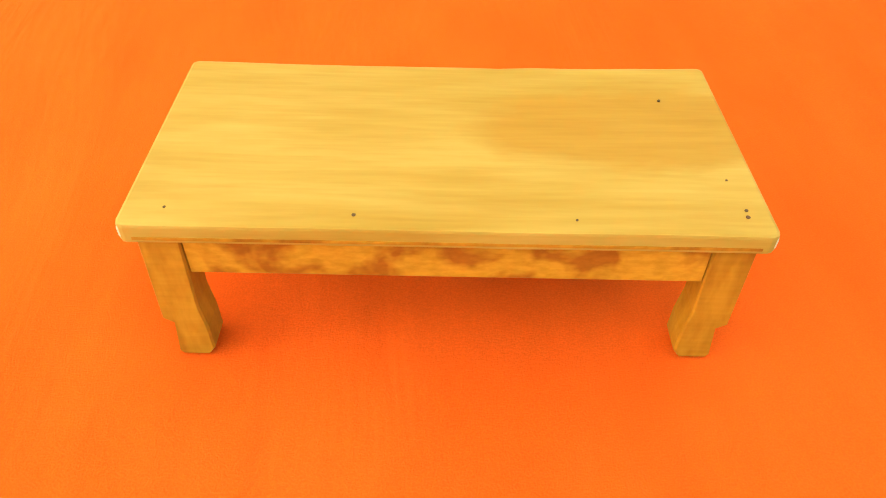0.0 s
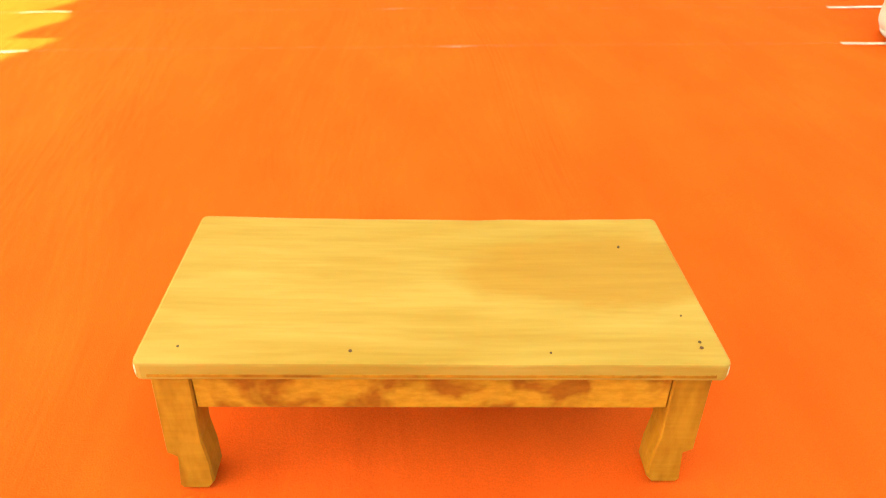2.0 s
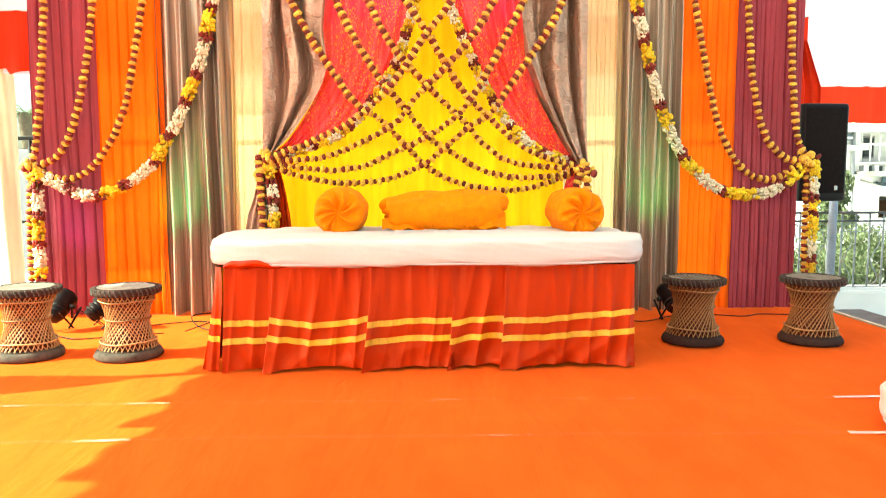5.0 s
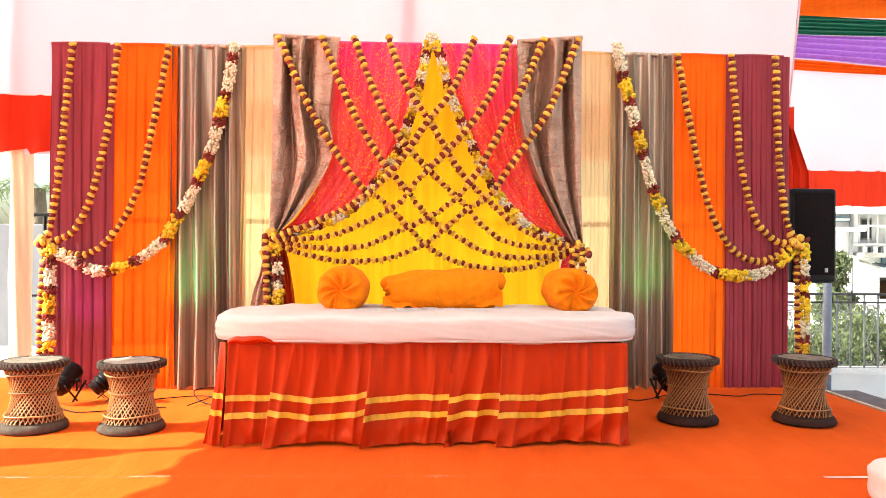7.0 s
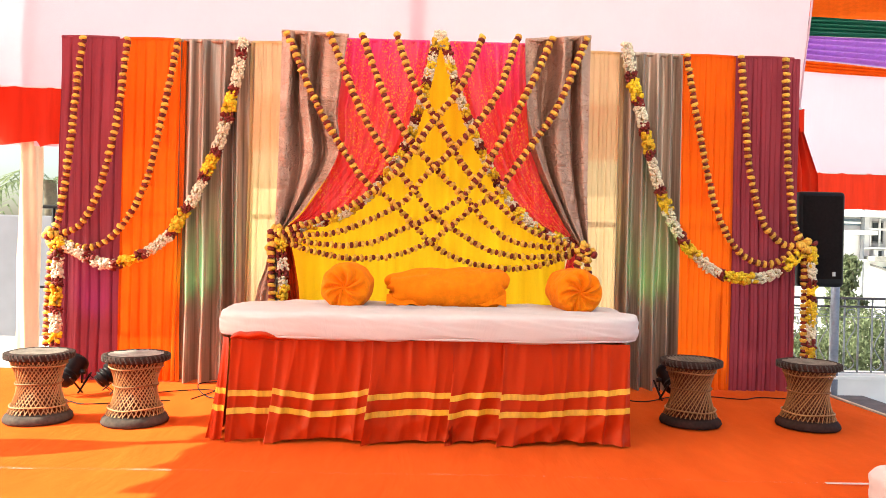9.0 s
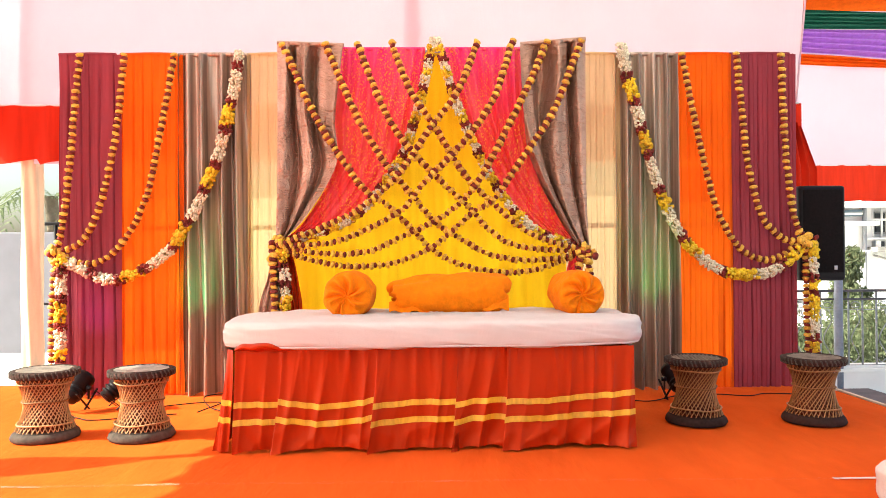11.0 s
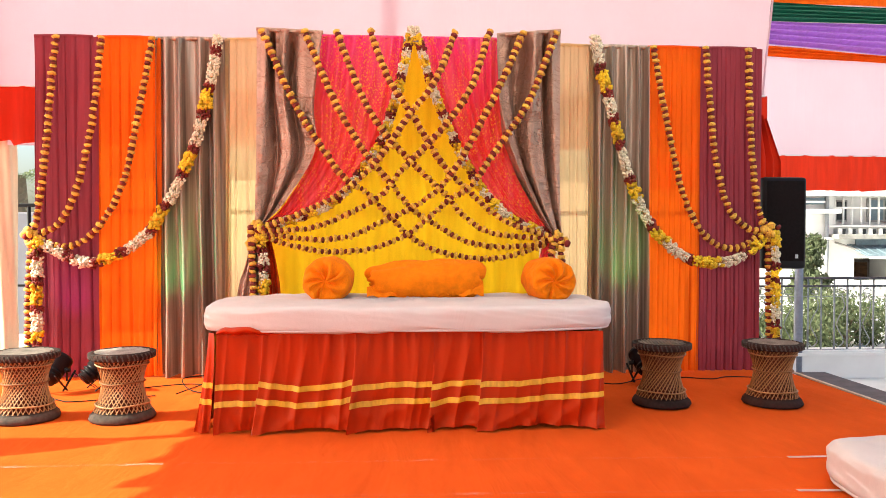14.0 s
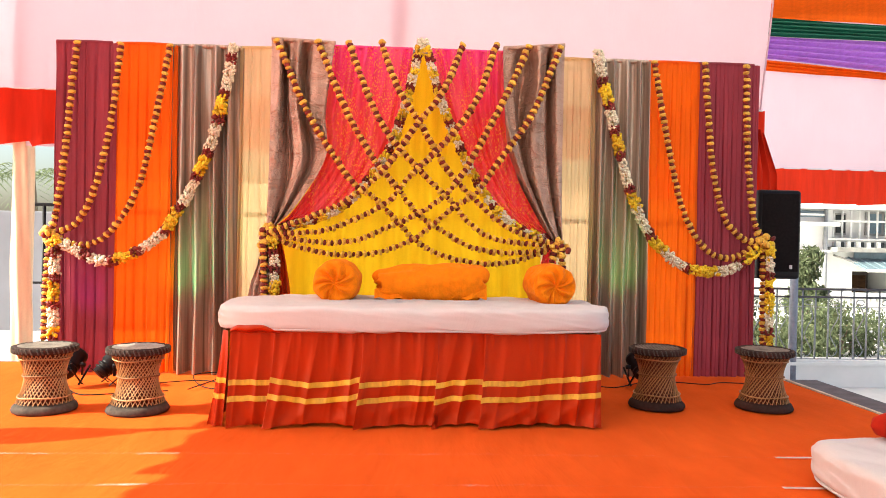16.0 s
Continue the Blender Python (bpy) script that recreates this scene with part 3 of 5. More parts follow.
def cluster_mesh(name, material, r, length, count, size, seed):
    """A tight sleeve of small petals round a thread."""
    rnd = random.Random(seed)
    bm = bmesh.new()
    for _ in range(count):
        a, z, k = rnd.uniform(0, 2 * math.pi), rnd.uniform(-0.5, 0.5) * length, rnd.uniform(0.6, 1.0) * r
        s = size * rnd.uniform(0.7, 1.3)
        m = Matrix.Translation((k * math.cos(a), k * math.sin(a), z)) @ Euler((rnd.uniform(0, 6), rnd.uniform(0, 6), rnd.uniform(0, 6))).to_matrix().to_4x4() @ Matrix.Diagonal((s, s * 0.8, s * 0.55, 1))
        bmesh.ops.create_icosphere(bm, subdivisions=1, radius=1.0, matrix=m)
    me = bpy.data.meshes.new(name)
    bm.to_mesh(me), bm.free()
    me.shade_smooth()
    me.materials.append(material)
    return me


GOLD = [flower_mesh("marigold", MARIGOLD, 0.0245, 0.025, s) for s in range(4)]
DARK = [flower_mesh("maroon_flower", MAROON, 0.0215, 0.024, s + 10) for s in range(4)]
WHITES = [cluster_mesh("tuberose", TUBEROSE, 0.034, 0.085, 72, 0.013, s + 20) for s in range(3)]
YELLOWS = [cluster_mesh("marigold_tuft", YELLOWFLOWER, 0.034, 0.085, 34, 0.020, s + 30) for s in range(3)]
REDS = [cluster_mesh("rose", MAROON, 0.034, 0.068, 44, 0.016, s + 40) for s in range(3)]
THREAD = plain("cotton_thread", (0.5, 0.35, 0.1), 0.9, 0, 0.1, 60, 0)
MARI = "string of yellow-orange marigolds alternating with dark maroon flowers"
MIXED = "thick garland of white tuberoses, yellow marigolds and dark roses"


def set_flower(me, name, t, p, way, rnd, scale=1.0):
    ob = link_mesh(name, me, None, t)
    turn = way.to_track_quat("Z", "Y") @ Euler((rnd.uniform(-0.25, 0.25), rnd.uniform(-0.25, 0.25), rnd.uniform(0, 6.28))).to_quaternion()
    ob.matrix_basis = Matrix.LocRotScale(p, turn, (scale,) * 3)


def marigold_string(points, y, seed, pitch=0.0245, group="", thin_after=None):
    rnd = random.Random(seed)
    pts = [(p[0], p[2] if len(p) > 2 else y, p[1]) for p in points]
    t = thing("marigold_garland", MARI, "garland", group=group)
    part("thread", tube(pts, 0.003, 5), THREAD, t)
    for n, (p, way) in enumerate(spline(pts, pitch)):
        p = p + Vector((rnd.uniform(-1, 1), rnd.uniform(-1, 0.3), rnd.uniform(-1, 1))) * 0.003
        if n % 2:
            set_flower(rnd.choice(DARK), "maroon_flower", t, p, way, rnd, rnd.uniform(0.9, 1.12) * (0.82 if thin_after and n * pitch > thin_after else 1))
        else:
            set_flower(rnd.choice(GOLD), "marigold", t, p, way, rnd, rnd.uniform(0.9, 1.12) * (0.88 if thin_after and n * pitch > thin_after else 1))
    return t


def mixed_garland(points, y, seed, order="WRYRWWRYRW", scale=1.0, group=""):
    rnd = random.Random(seed)
    pts = [(p[0], p[2] if len(p) > 2 else y, p[1]) for p in points]
    t = thing("tuberose_garland", MIXED, "garland", group=group)
    part("thread", tube(pts, 0.004, 5), THREAD, t)
    for n, (p, way) in enumerate(spline(pts, 0.062 * scale)):
        kind = order[n % len(order)]
        me, name = {"W": (WHITES, "tuberose"), "Y": (YELLOWS, "marigold_tuft"), "R": (REDS, "rose")}[kind]
        set_flower(rnd.choice(me), name, t, p, way, rnd, scale * rnd.uniform(0.92, 1.08))


G = "centre garlands"
YC = 1.045
for n, line in enumerate((
    [(-0.80, 2.28), (-0.59, 1.81), (-0.38, 1.48), (-0.266, 1.333), (-0.134, 1.255), (0, 1.115), (0.153, 0.967), (0.343, 0.876), (0.61, 0.832), (0.84, 0.866), KR],
    [(-0.535, 2.285), (-0.331, 1.817), (-0.158, 1.523), (0, 1.335), (0.149, 1.155), (0.302, 1.055), (0.532, 0.936), (0.838, 0.912), KR],
    [(-0.332, 2.29), (-0.164, 1.86), (-0.01, 1.62), (0.22, 1.383), (0.374, 1.236), (0.49, 1.106), (0.683, 0.996), KR],
    [(-0.116, 2.295), (0.002, 1.977), (0.137, 1.775), (0.332, 1.461), (0.525, 1.258), (0.758, 1.073), KR],
    [(1.089, 2.30), (0.90, 1.85), (0.68, 1.52), (0.525, 1.30), (0.39, 1.215), (0.26, 1.10), (0.11, 0.985), (-0.11, 0.90), (-0.38, 0.88), (-0.66, 0.935), KL],
    [(0.874, 2.30), (0.70, 1.92), (0.48, 1.50), (0.335, 1.295), (0.149, 1.16), (-0.04, 1.07), (-0.26, 0.975), (-0.52, 0.96), KL],
    [(0.656, 2.31), (0.52, 1.92), (0.33, 1.65), (0.07, 1.38), (-0.04, 1.245), (-0.23, 1.13), (-0.49, 1.03), KL],
    [(0.429, 2.295), (0.29, 1.95), (0.137, 1.755), (-0.04, 1.49), (-0.23, 1.30), (-0.45, 1.165), KL],
)):
    marigold_string([(x, z, YC - 0.012 * n if 0 < i else 1.07) for i, (x, z) in enumerate(line)], YC, 100 + n, group=G, thin_after=1.1)
mixed_garland([(0.15, 2.30), (0.045, 1.88), (-0.08, 1.54), (-0.37, 1.19), (-0.80, 1.03)], 1.10, 1, "WYRWYWRYW", 0.8, G)
mixed_garland([(0.18, 2.30), (0.32, 1.85), (0.56, 1.36), (0.80, 1.10), (1.08, 0.99)], 1.10, 2, "WYRWYWRYW", 0.8, G)
H = "hanging garland ends"
mixed_garland([(-0.80, 1.0), (-0.785, 0.8), (-0.775, 0.5)], 0.99, 3, "YYRWRW", 0.9, H)
marigold_string([(-0.86, 1.0), (-0.85, 0.8), (-0.84, 0.5)], 0.98, 120, group=H)
marigold_string([(1.085, 0.975), (1.045, 0.85), (1.05, 0.66)], 0.99, 121, group=H)
marigold_string([(1.10, 0.99), (1.115, 0.85), (1.12, 0.7)], 0.985, 122, group=H)
YW = 1.435
G = "wing garlands"
marigold_string([(-2.235, 2.315), (-2.27, 1.994), (-2.291, 1.729), (-2.323, 1.424), (-2.359, 1.158), (-2.4, 0.956), (-2.43, 0.6), (-2.44, 0.15)], YW, 130, group=G)
marigold_string([(-1.938, 2.32), (-1.982, 1.884), (-2.052, 1.503), (-2.129, 1.235), (-2.242, 1.044), (-2.385, 0.985)], YW, 131, group=G)
marigold_string([(-1.601, 2.315), (-1.696, 1.812), (-1.785, 1.39), (-1.906, 1.121), (-2.057, 0.948), (-2.206, 0.902), (-2.385, 0.97)], YW, 132, group=G)
mixed_garland([(-1.164, 2.296), (-1.191, 2.123), (-1.23, 1.95), (-1.299, 1.662), (-1.421, 1.353), (-1.528, 1.161), (-1.634, 0.999), (-1.811, 0.864), (-2.017, 0.796), (-2.183, 0.845), (-2.38, 0.95)], YW - 0.01, 4, "WRWWWRYYRWWWRYYRWWWRYYRWWWRYYRW", 1.0, G)
mixed_garland([(-2.355, 0.92), (-2.36, 0.6), (-2.365, 0.12)], YW - 0.03, 5, "YRWWRYYRWW", 1.0, G)
marigold_string([(2.563, 2.31), (2.577, 1.864), (2.601, 1.501), (2.647, 1.177), (2.715, 1.02), (2.725, 0.7), (2.735, 0.2)], YW, 133, group=G)
marigold_string([(2.249, 2.32), (2.29, 1.861), (2.335, 1.499), (2.43, 1.176), (2.577, 1.035), (2.7, 1.02)], YW, 134, group=G)
marigold_string([(1.868, 2.32), (1.948, 1.896), (2.034, 1.496), (2.118, 1.215), (2.265, 0.974), (2.474, 0.893), (2.7, 1.01)], YW, 135, group=G)
mixed_garland([(1.454, 2.344), (1.483, 2.166), (1.524, 2.028), (1.607, 1.711), (1.691, 1.413), (1.807, 1.134), (1.911, 0.993), (2.014, 0.893), (2.159, 0.812), (2.346, 0.792), (2.512, 0.832), (2.7, 0.98)], YW - 0.01, 6, "WWWRYYRWWRYYRWWWRYYWWWRYYWWWRYYY", 1.0, G)
mixed_garland([(2.76, 0.98), (2.765, 0.6), (2.768, 0.2)], YW - 0.03, 7, "YYWWRYRY", 0.85, G)
for n, (x, y, z) in enumerate(((-0.84, 1.0, 1.0), (1.10, 0.99, 0.95), (-2.39, 1.40, 0.97), (2.71, 1.40, 1.01))):
    t = thing("marigold_knot", "knotted bunch of marigolds where garlands meet", "garland", group="garland knots")
    rnd = random.Random(300 + n)
    for k in range(11):
        p = Vector((x + rnd.gauss(0, 0.027), y + rnd.gauss(0, 0.015), z + rnd.gauss(0, 0.03)))
        set_flower(rnd.choice(GOLD if k % 6 else DARK), "marigold" if k % 6 else "maroon_flower", t, p, Vector((rnd.gauss(0, 1), -1, rnd.gauss(0, 1))).normalized(), rnd, 1.15)

# ---------------------------------------------------------------- bench
bench = thing("bench", "low bench hung with a red silk skirt trimmed in gold ribbon", "bench")
part("tabletop", block((1.94, 0.74, 0.03), (0.11, 0.48, 0.475), 0.004), DARKWOOD, bench)
for x in (-0.83, 1.02):
    for y in (0.10, 0.78):
        part("leg", block((0.05, 0.05, 0.46), (x, y, 0.23), 0.004), DARKWOOD, bench)

BX0, BX1 = -0.845, 1.115
SEAMS = (-0.62, -0.155, 0.245, 0.49)


def panel(x):
    """Which cloth panel an x lies on, its share along it, and the panel's width."""
    edges = (BX0, *SEAMS, BX1)
    for n, (a, b) in enumerate(zip(edges, edges[1:])):
        if x < b or n == len(edges) - 2:
            return n, min(1.0, max(0.0, (x - a) / (b - a))), b - a


def gathers(x, z, seed=0.0):
    """How far the skirt stands out: gathers at the top, a few broad folds, and panel corners that kick out at the hem."""
    low = max(0.0, 1 - z / 0.5)
    n, k, w = panel(x)
    slant = x + 0.12 * low * (0.4 + noise.noise((n * 3.1, seed, 7.0)))
    broad = noise.noise((slant * 4.5, z * 0.5, seed + 0.4 + n))
    crest = 0.5 - abs(noise.noise((slant * 9.0, z * 0.7, seed + 3.1 + n))) * 2
    d = (0.012 + 0.024 * low) * broad + (0.008 + 0.010 * low) * crest
    d += 0.013 * max(0.0, 1 - 2.0 * low) * (0.5 - 2 * abs(noise.noise((x * 17, z * 1.5, seed + 1.7))))
    d += 0.085 * low ** 1.6 * ((1 - k) ** 3 + 0.55 * k ** 2.5 - 0.22) * min(1.0, w / 0.3)
    d += 0.012 * math.exp(-(k * w / 0.02) ** 2)
    pleat = (slant + 0.035 * noise.noise((n * 5.3, z * 1.8, 0.7))) / 0.118 + 0.9 * noise.noise((x * 2.7, 0.0, n + 0.3))
    d += (0.007 + 0.013 * low) * (1 - abs(2 * (pleat % 1.0) - 1)) ** 3 * (0.7 + 0.8 * noise.noise((math.floor(pleat) * 1.7, z * 2, n)))
    d += 0.036 * max(0.0, low - 0.58) ** 0.9 * (0.6 - 2.4 * abs(noise.noise((x * 7 - z * 3, z * 7, seed + 5.5))))
    d += 0.018 * max(0.0, low - 0.55) * noise.noise((x * 22 + z * 9, z * 18, seed + 8))
    return d


def front(x, z, out=0.0):
    low = max(0.0, 1 - z / 0.5)
    n, k, w = panel(x)
    kick = 0.045 * low ** 1.6 * math.exp(-5 * k) * (0 if n == 0 else 1)
    return x - kick, 0.035 - 0.035 * low - gathers(x, z) - out, z


def hem(x):
    n, k, w = panel(x)
    return 0.004 + 0.020 * (k * (1 - k) * 4) ** 1.3 * min(1.0, w / 0.35) * (0.7 + 0.6 * noise.noise((n * 2.3, 0, 0))) + 0.014 * abs(noise.noise((x * 8, 1, 1)))


sheet("skirt_front", lambda u, v: front(BX0 + (BX1 - BX0) * u, hem(BX0 + (BX1 - BX0) * u) + (0.495 - hem(BX0 + (BX1 - BX0) * u)) * v), 460, 44, REDSILK, bench)
def flap(u, v, out=0.0):
    low = 1 - v
    return (-0.895 - 0.065 * low ** 1.4 + u * (0.035 + 0.050 * low), 0.03 - 0.045 * low + 0.035 * (1 - u) + 0.012 * low * math.sin(u * 9 + 3 * v) - out, 0.004 + 0.49 * v)


sheet("skirt_flap", flap, 20, 20, REDSILK, bench)
sheet("skirt_side", lambda u, v: (-0.885 - 0.030 * (1 - v) - 0.4 * gathers(5 + u * 0.85, 0.5 * v), 0.10 + 0.76 * u, 0.01 + 0.485 * v), 100, 16, REDSILK, bench)
sheet("skirt_side", lambda u, v: (1.095 + 0.010 * (1 - v) + 0.4 * gathers(9 + u * 0.85, 0.5 * v), 0.045 + 0.81 * u, 0.01 + 0.485 * v), 100, 16, REDSILK, bench)


def ribbon_height(x, base):
    z = base + 0.006 * noise.noise((x * 6, 0.4, 0)) + 0.005 * noise.noise((x * 17, base, 3))
    for n, (a, b) in enumerate(zip((BX0, *SEAMS), (*SEAMS, BX1 + 0.001))):
        if a <= x < b:
            k = (x - a) / (b - a)
            z += (0.0, 0.016 - 0.13 * k * (1 - k), 0.012 * k - 0.008, 0.014 * k - 0.008, 0.036 * k * k * base / 0.235)[n]
    return z


for base in (0.232, 0.150):
    for a, b in zip((BX0, *SEAMS), (*SEAMS, BX1)):
        def band(u, v, a=a, b=b, base=base):
            x = a + (b - a - 1e-4) * u
            z = ribbon_height(x, base) + 0.028 * (v - 0.5)
            return front(x, z, 0.005)
        sheet("ribbon", band, max(16, int((b - a) * 160)), 3, RIBBON, bench, "flat golden ribbon")
    sheet("ribbon", lambda u, v, base=base: flap(u, (base + 0.002 + 0.028 * (v - 0.5)) / 0.494, 0.004), 10, 3, RIBBON, bench, "flat golden ribbon")


def tuck(u, v):
    """A pinch of the skirt pulled up over the bench edge."""
    swell = math.sin(math.pi * u) ** 0.8
    return -0.845 + 0.27 * u, 0.022 - 0.055 * math.sin(math.pi * v) * (0.35 + 0.65 * swell) - 0.004 * math.sin(20 * u), 0.488 + 0.052 * v * (0.3 + 0.7 * swell) + 0.004 * math.sin(13 * u)


sheet("skirt_tuck", tuck, 40, 12, REDSILK, bench, "loose pinch of skirt cloth")


def mattress(name, label, x0, x1, y0, y1, z0, z1, seed, category="mattress", corner=5.0, creased=0.007):
    """A stuffed pad in a cotton cover: rounded all round, sagging, creased."""
    t = thing(name, label, category)
    cx, cy, cz, hx, hy, hz = (x0 + x1) / 2, (y0 + y1) / 2, (z0 + z1) / 2, (x1 - x0) / 2, (y1 - y0) / 2, (z1 - z0) / 2
    nu, nv = 300, 40
    def f(u, v):
        a, b = 2 * math.pi * u, math.pi * (v - 0.5)
        ca, sa = math.cos(a), math.sin(a)
        k = (abs(ca) ** corner + abs(sa) ** corner) ** (-1 / corner)
        # walk up the side, then in over the top
        s = math.sin(b)
        rr = (1 - abs(s) ** 5.0) ** (1 / 3.0) if abs(s) < 1 else 0.0
        px, py = hx * ca * k, hy * sa * k
        inx, iny = px * (1 - (hz / hx) * 1.0 * (1 - rr)) if rr > 0.02 else 0, py * (1 - (hz / hy) * 1.0 * (1 - rr)) if rr > 0.02 else 0
        w = noise.noise((px * 3 + seed, py * 4, s)) * 0.012 + noise.noise((px * 9 + seed + 2 * s, py * 9 + s, s * 2)) * 0.007
        flank = max(0.0, 1 - abs(s) ** 3)
        w += creased * flank * (0.35 - abs(noise.noise((px * 5 + 0.8 * s, py * 5 - s, seed + 0.7 * s)))) * (1 + 1.2 * max(0.0, -ca))
        return cx + inx * (1 + w * 0.6), cy + iny * (1 + w * 0.6), cz + hz * s * (1 + (0.10 * noise.noise((px * 2.2, py, seed)) if s > 0 else 0.0)) + w * (1 if s > -0.6 else 1.3)
    sheet("cover", f, nu, nv, WHITE, t, closed_u=True)
    def hem_line(a):
        ca, sa = math.cos(a), math.sin(a)
        k = (abs(ca) ** corner + abs(sa) ** corner) ** (-1 / corner)
        return cx + (hx - 0.012) * ca * k, cy + (hy - 0.012) * sa * k, z0 + 0.014 + 0.006 * noise.noise((ca * 5, sa * 5, seed))
    part("piping", tube([hem_line(2 * math.pi * i / 60) for i in range(61)], 0.007, 6), WHITE, t, "stitched lower edge of the cover")
    return t


mattress("mattress", "thick mattress in a plain white cotton cover", -0.955, 1.205, -0.035, 0.86, 0.494, 0.628, 3)
mattress("floor_mattress", "white covered mattress lying on the carpet", 1.745, 2.87, -2.6, -0.79, 0.004, 0.165, 7, corner=9, creased=0.012)


def bolster(length, r, at, gather, label, lumpy=False):
    """A cloth roll with pleats gathered into the middle of each end."""
    t = thing("bolster", label, "cushion", at, "cushions on the bench")
    n = 46
    def f(u, v):
        a = 2 * math.pi * u
        if v < 0.3:
            k, x = v / 0.3, -length / 2
            rad, x = r * k ** 0.8, x - 0.02 * (1 - k) * 0 + 0.035 * (k ** 4) + 0.024 * math.sin(a * 7 + 3.2 * noise.noise((1.7 * math.cos(a), 1.7 * math.sin(a), length)) + 5 * k) * (1 - k) * k * 3
            x += 0.03 * (1 - k) ** 3
        elif v > 0.7:
            k = (1 - v) / 0.3
            rad, x = r * k ** 0.8, length / 2 - 0.035 * (k ** 4) + 0.024 * math.sin(a * 7 + 3.2 * noise.noise((1.7 * math.cos(a), 1.7 * math.sin(a), length)) + 5 * k) * (1 - k) * k * 3
            x -= 0.03 * (1 - k) ** 3
        else:
            q = (v - 0.3) / 0.4
            rad, x = r * (1 + 0.05 * math.sin(math.pi * q)), (-length / 2 + 0.035) + (length - 0.07) * q
        rad *= 1 + gather * (0.06 * noise.noise((math.cos(a) * 2, math.sin(a) * 2, x * 6)) + 0.02 * math.sin(a * 7 + x * 17 + 2 * noise.noise((math.cos(a), math.sin(a), x * 9))))
        if lumpy:
            q = x / length
            rad *= 1.0 + 0.14 * math.sin(2.4 * q + 0.9) - 0.10 * max(0.0, -q - 0.25) * 4 + 0.10 * noise.noise((q * 3.5, math.cos(a) * 0.8, math.sin(a) * 0.8 + 4))
            x += 0.035 * math.sin(a) * (1 if q > 0.2 else -0.6 if q < -0.2 else 0)
        y, z = rad * math.cos(a), rad * math.sin(a)
        z = z if z > -0.82 * r else -0.82 * r + (z + 0.82 * r) * 0.15
        return x, y, z + 0.84 * r
    sheet("cover", f, 96, n, SAFFRON, t, closed_u=True)
    return t


bolster(0.34, 0.128, pose(-0.335, 0.56, 0.622, 0, 0, 86), 1.0, "round saffron bolster with pleats gathered at its end")
bolster(0.34, 0.124, pose(0.935, 0.56, 0.622, 0, 0, 95), 1.0, "round saffron bolster with pleats gathered at its end")
mid = bolster(0.64, 0.108, pose(0.215, 0.60, 0.622, 0, 0, 2), 1.6, "long saffron bolster lying along the mattress", True)
sheet("end_fold", lambda u, v: (-0.335 + 0.25 * u - 0.0, -0.105 + 0.035 * v + 0.01 * math.sin(9 * u), 0.012 + 0.055 * v * (1 - 0.5 * u) + 0.008 * math.sin(14 * u)), 24, 6, SAFFRON, mid)
sheet("end_fold", lambda u, v: (0.12 + 0.215 * u, -0.112 + 0.02 * v + 0.008 * math.sin(8 * u), 0.02 + 0.09 * v * (0.4 + 0.6 * u) + 0.008 * math.sin(11 * u)), 24, 6, SAFFRON, mid)
red = thing("bolster", "red cloth bolster lying on the floor mattress", "cushion", pose(2.34, -0.86, 0.158, 0, 0, 90))
sheet("cover", lambda u, v: (0.075 * math.sin(math.pi * v) ** 0.35 * math.cos(2 * math.pi * u), -0.3 + 0.6 * v, 0.072 + 0.075 * math.sin(math.pi * v) ** 0.35 * math.sin(2 * math.pi * u)), 32, 20, REDCLOTH, red, closed_u=True)


# ---------------------------------------------------------------- cane stools
BINDING = plain("grey_cord_binding", (0.095, 0.08, 0.07), 0.8, 0, 0.4, 80, 0.4, spec=0.15)
bm = block((0.032, 0.010, 0.036), (0, 0, 0), 0.004, 1)
TURN = bpy.data.meshes.new("binding_turn")
bm.to_mesh(TURN), bm.free()
TURN.materials.append(BINDING)


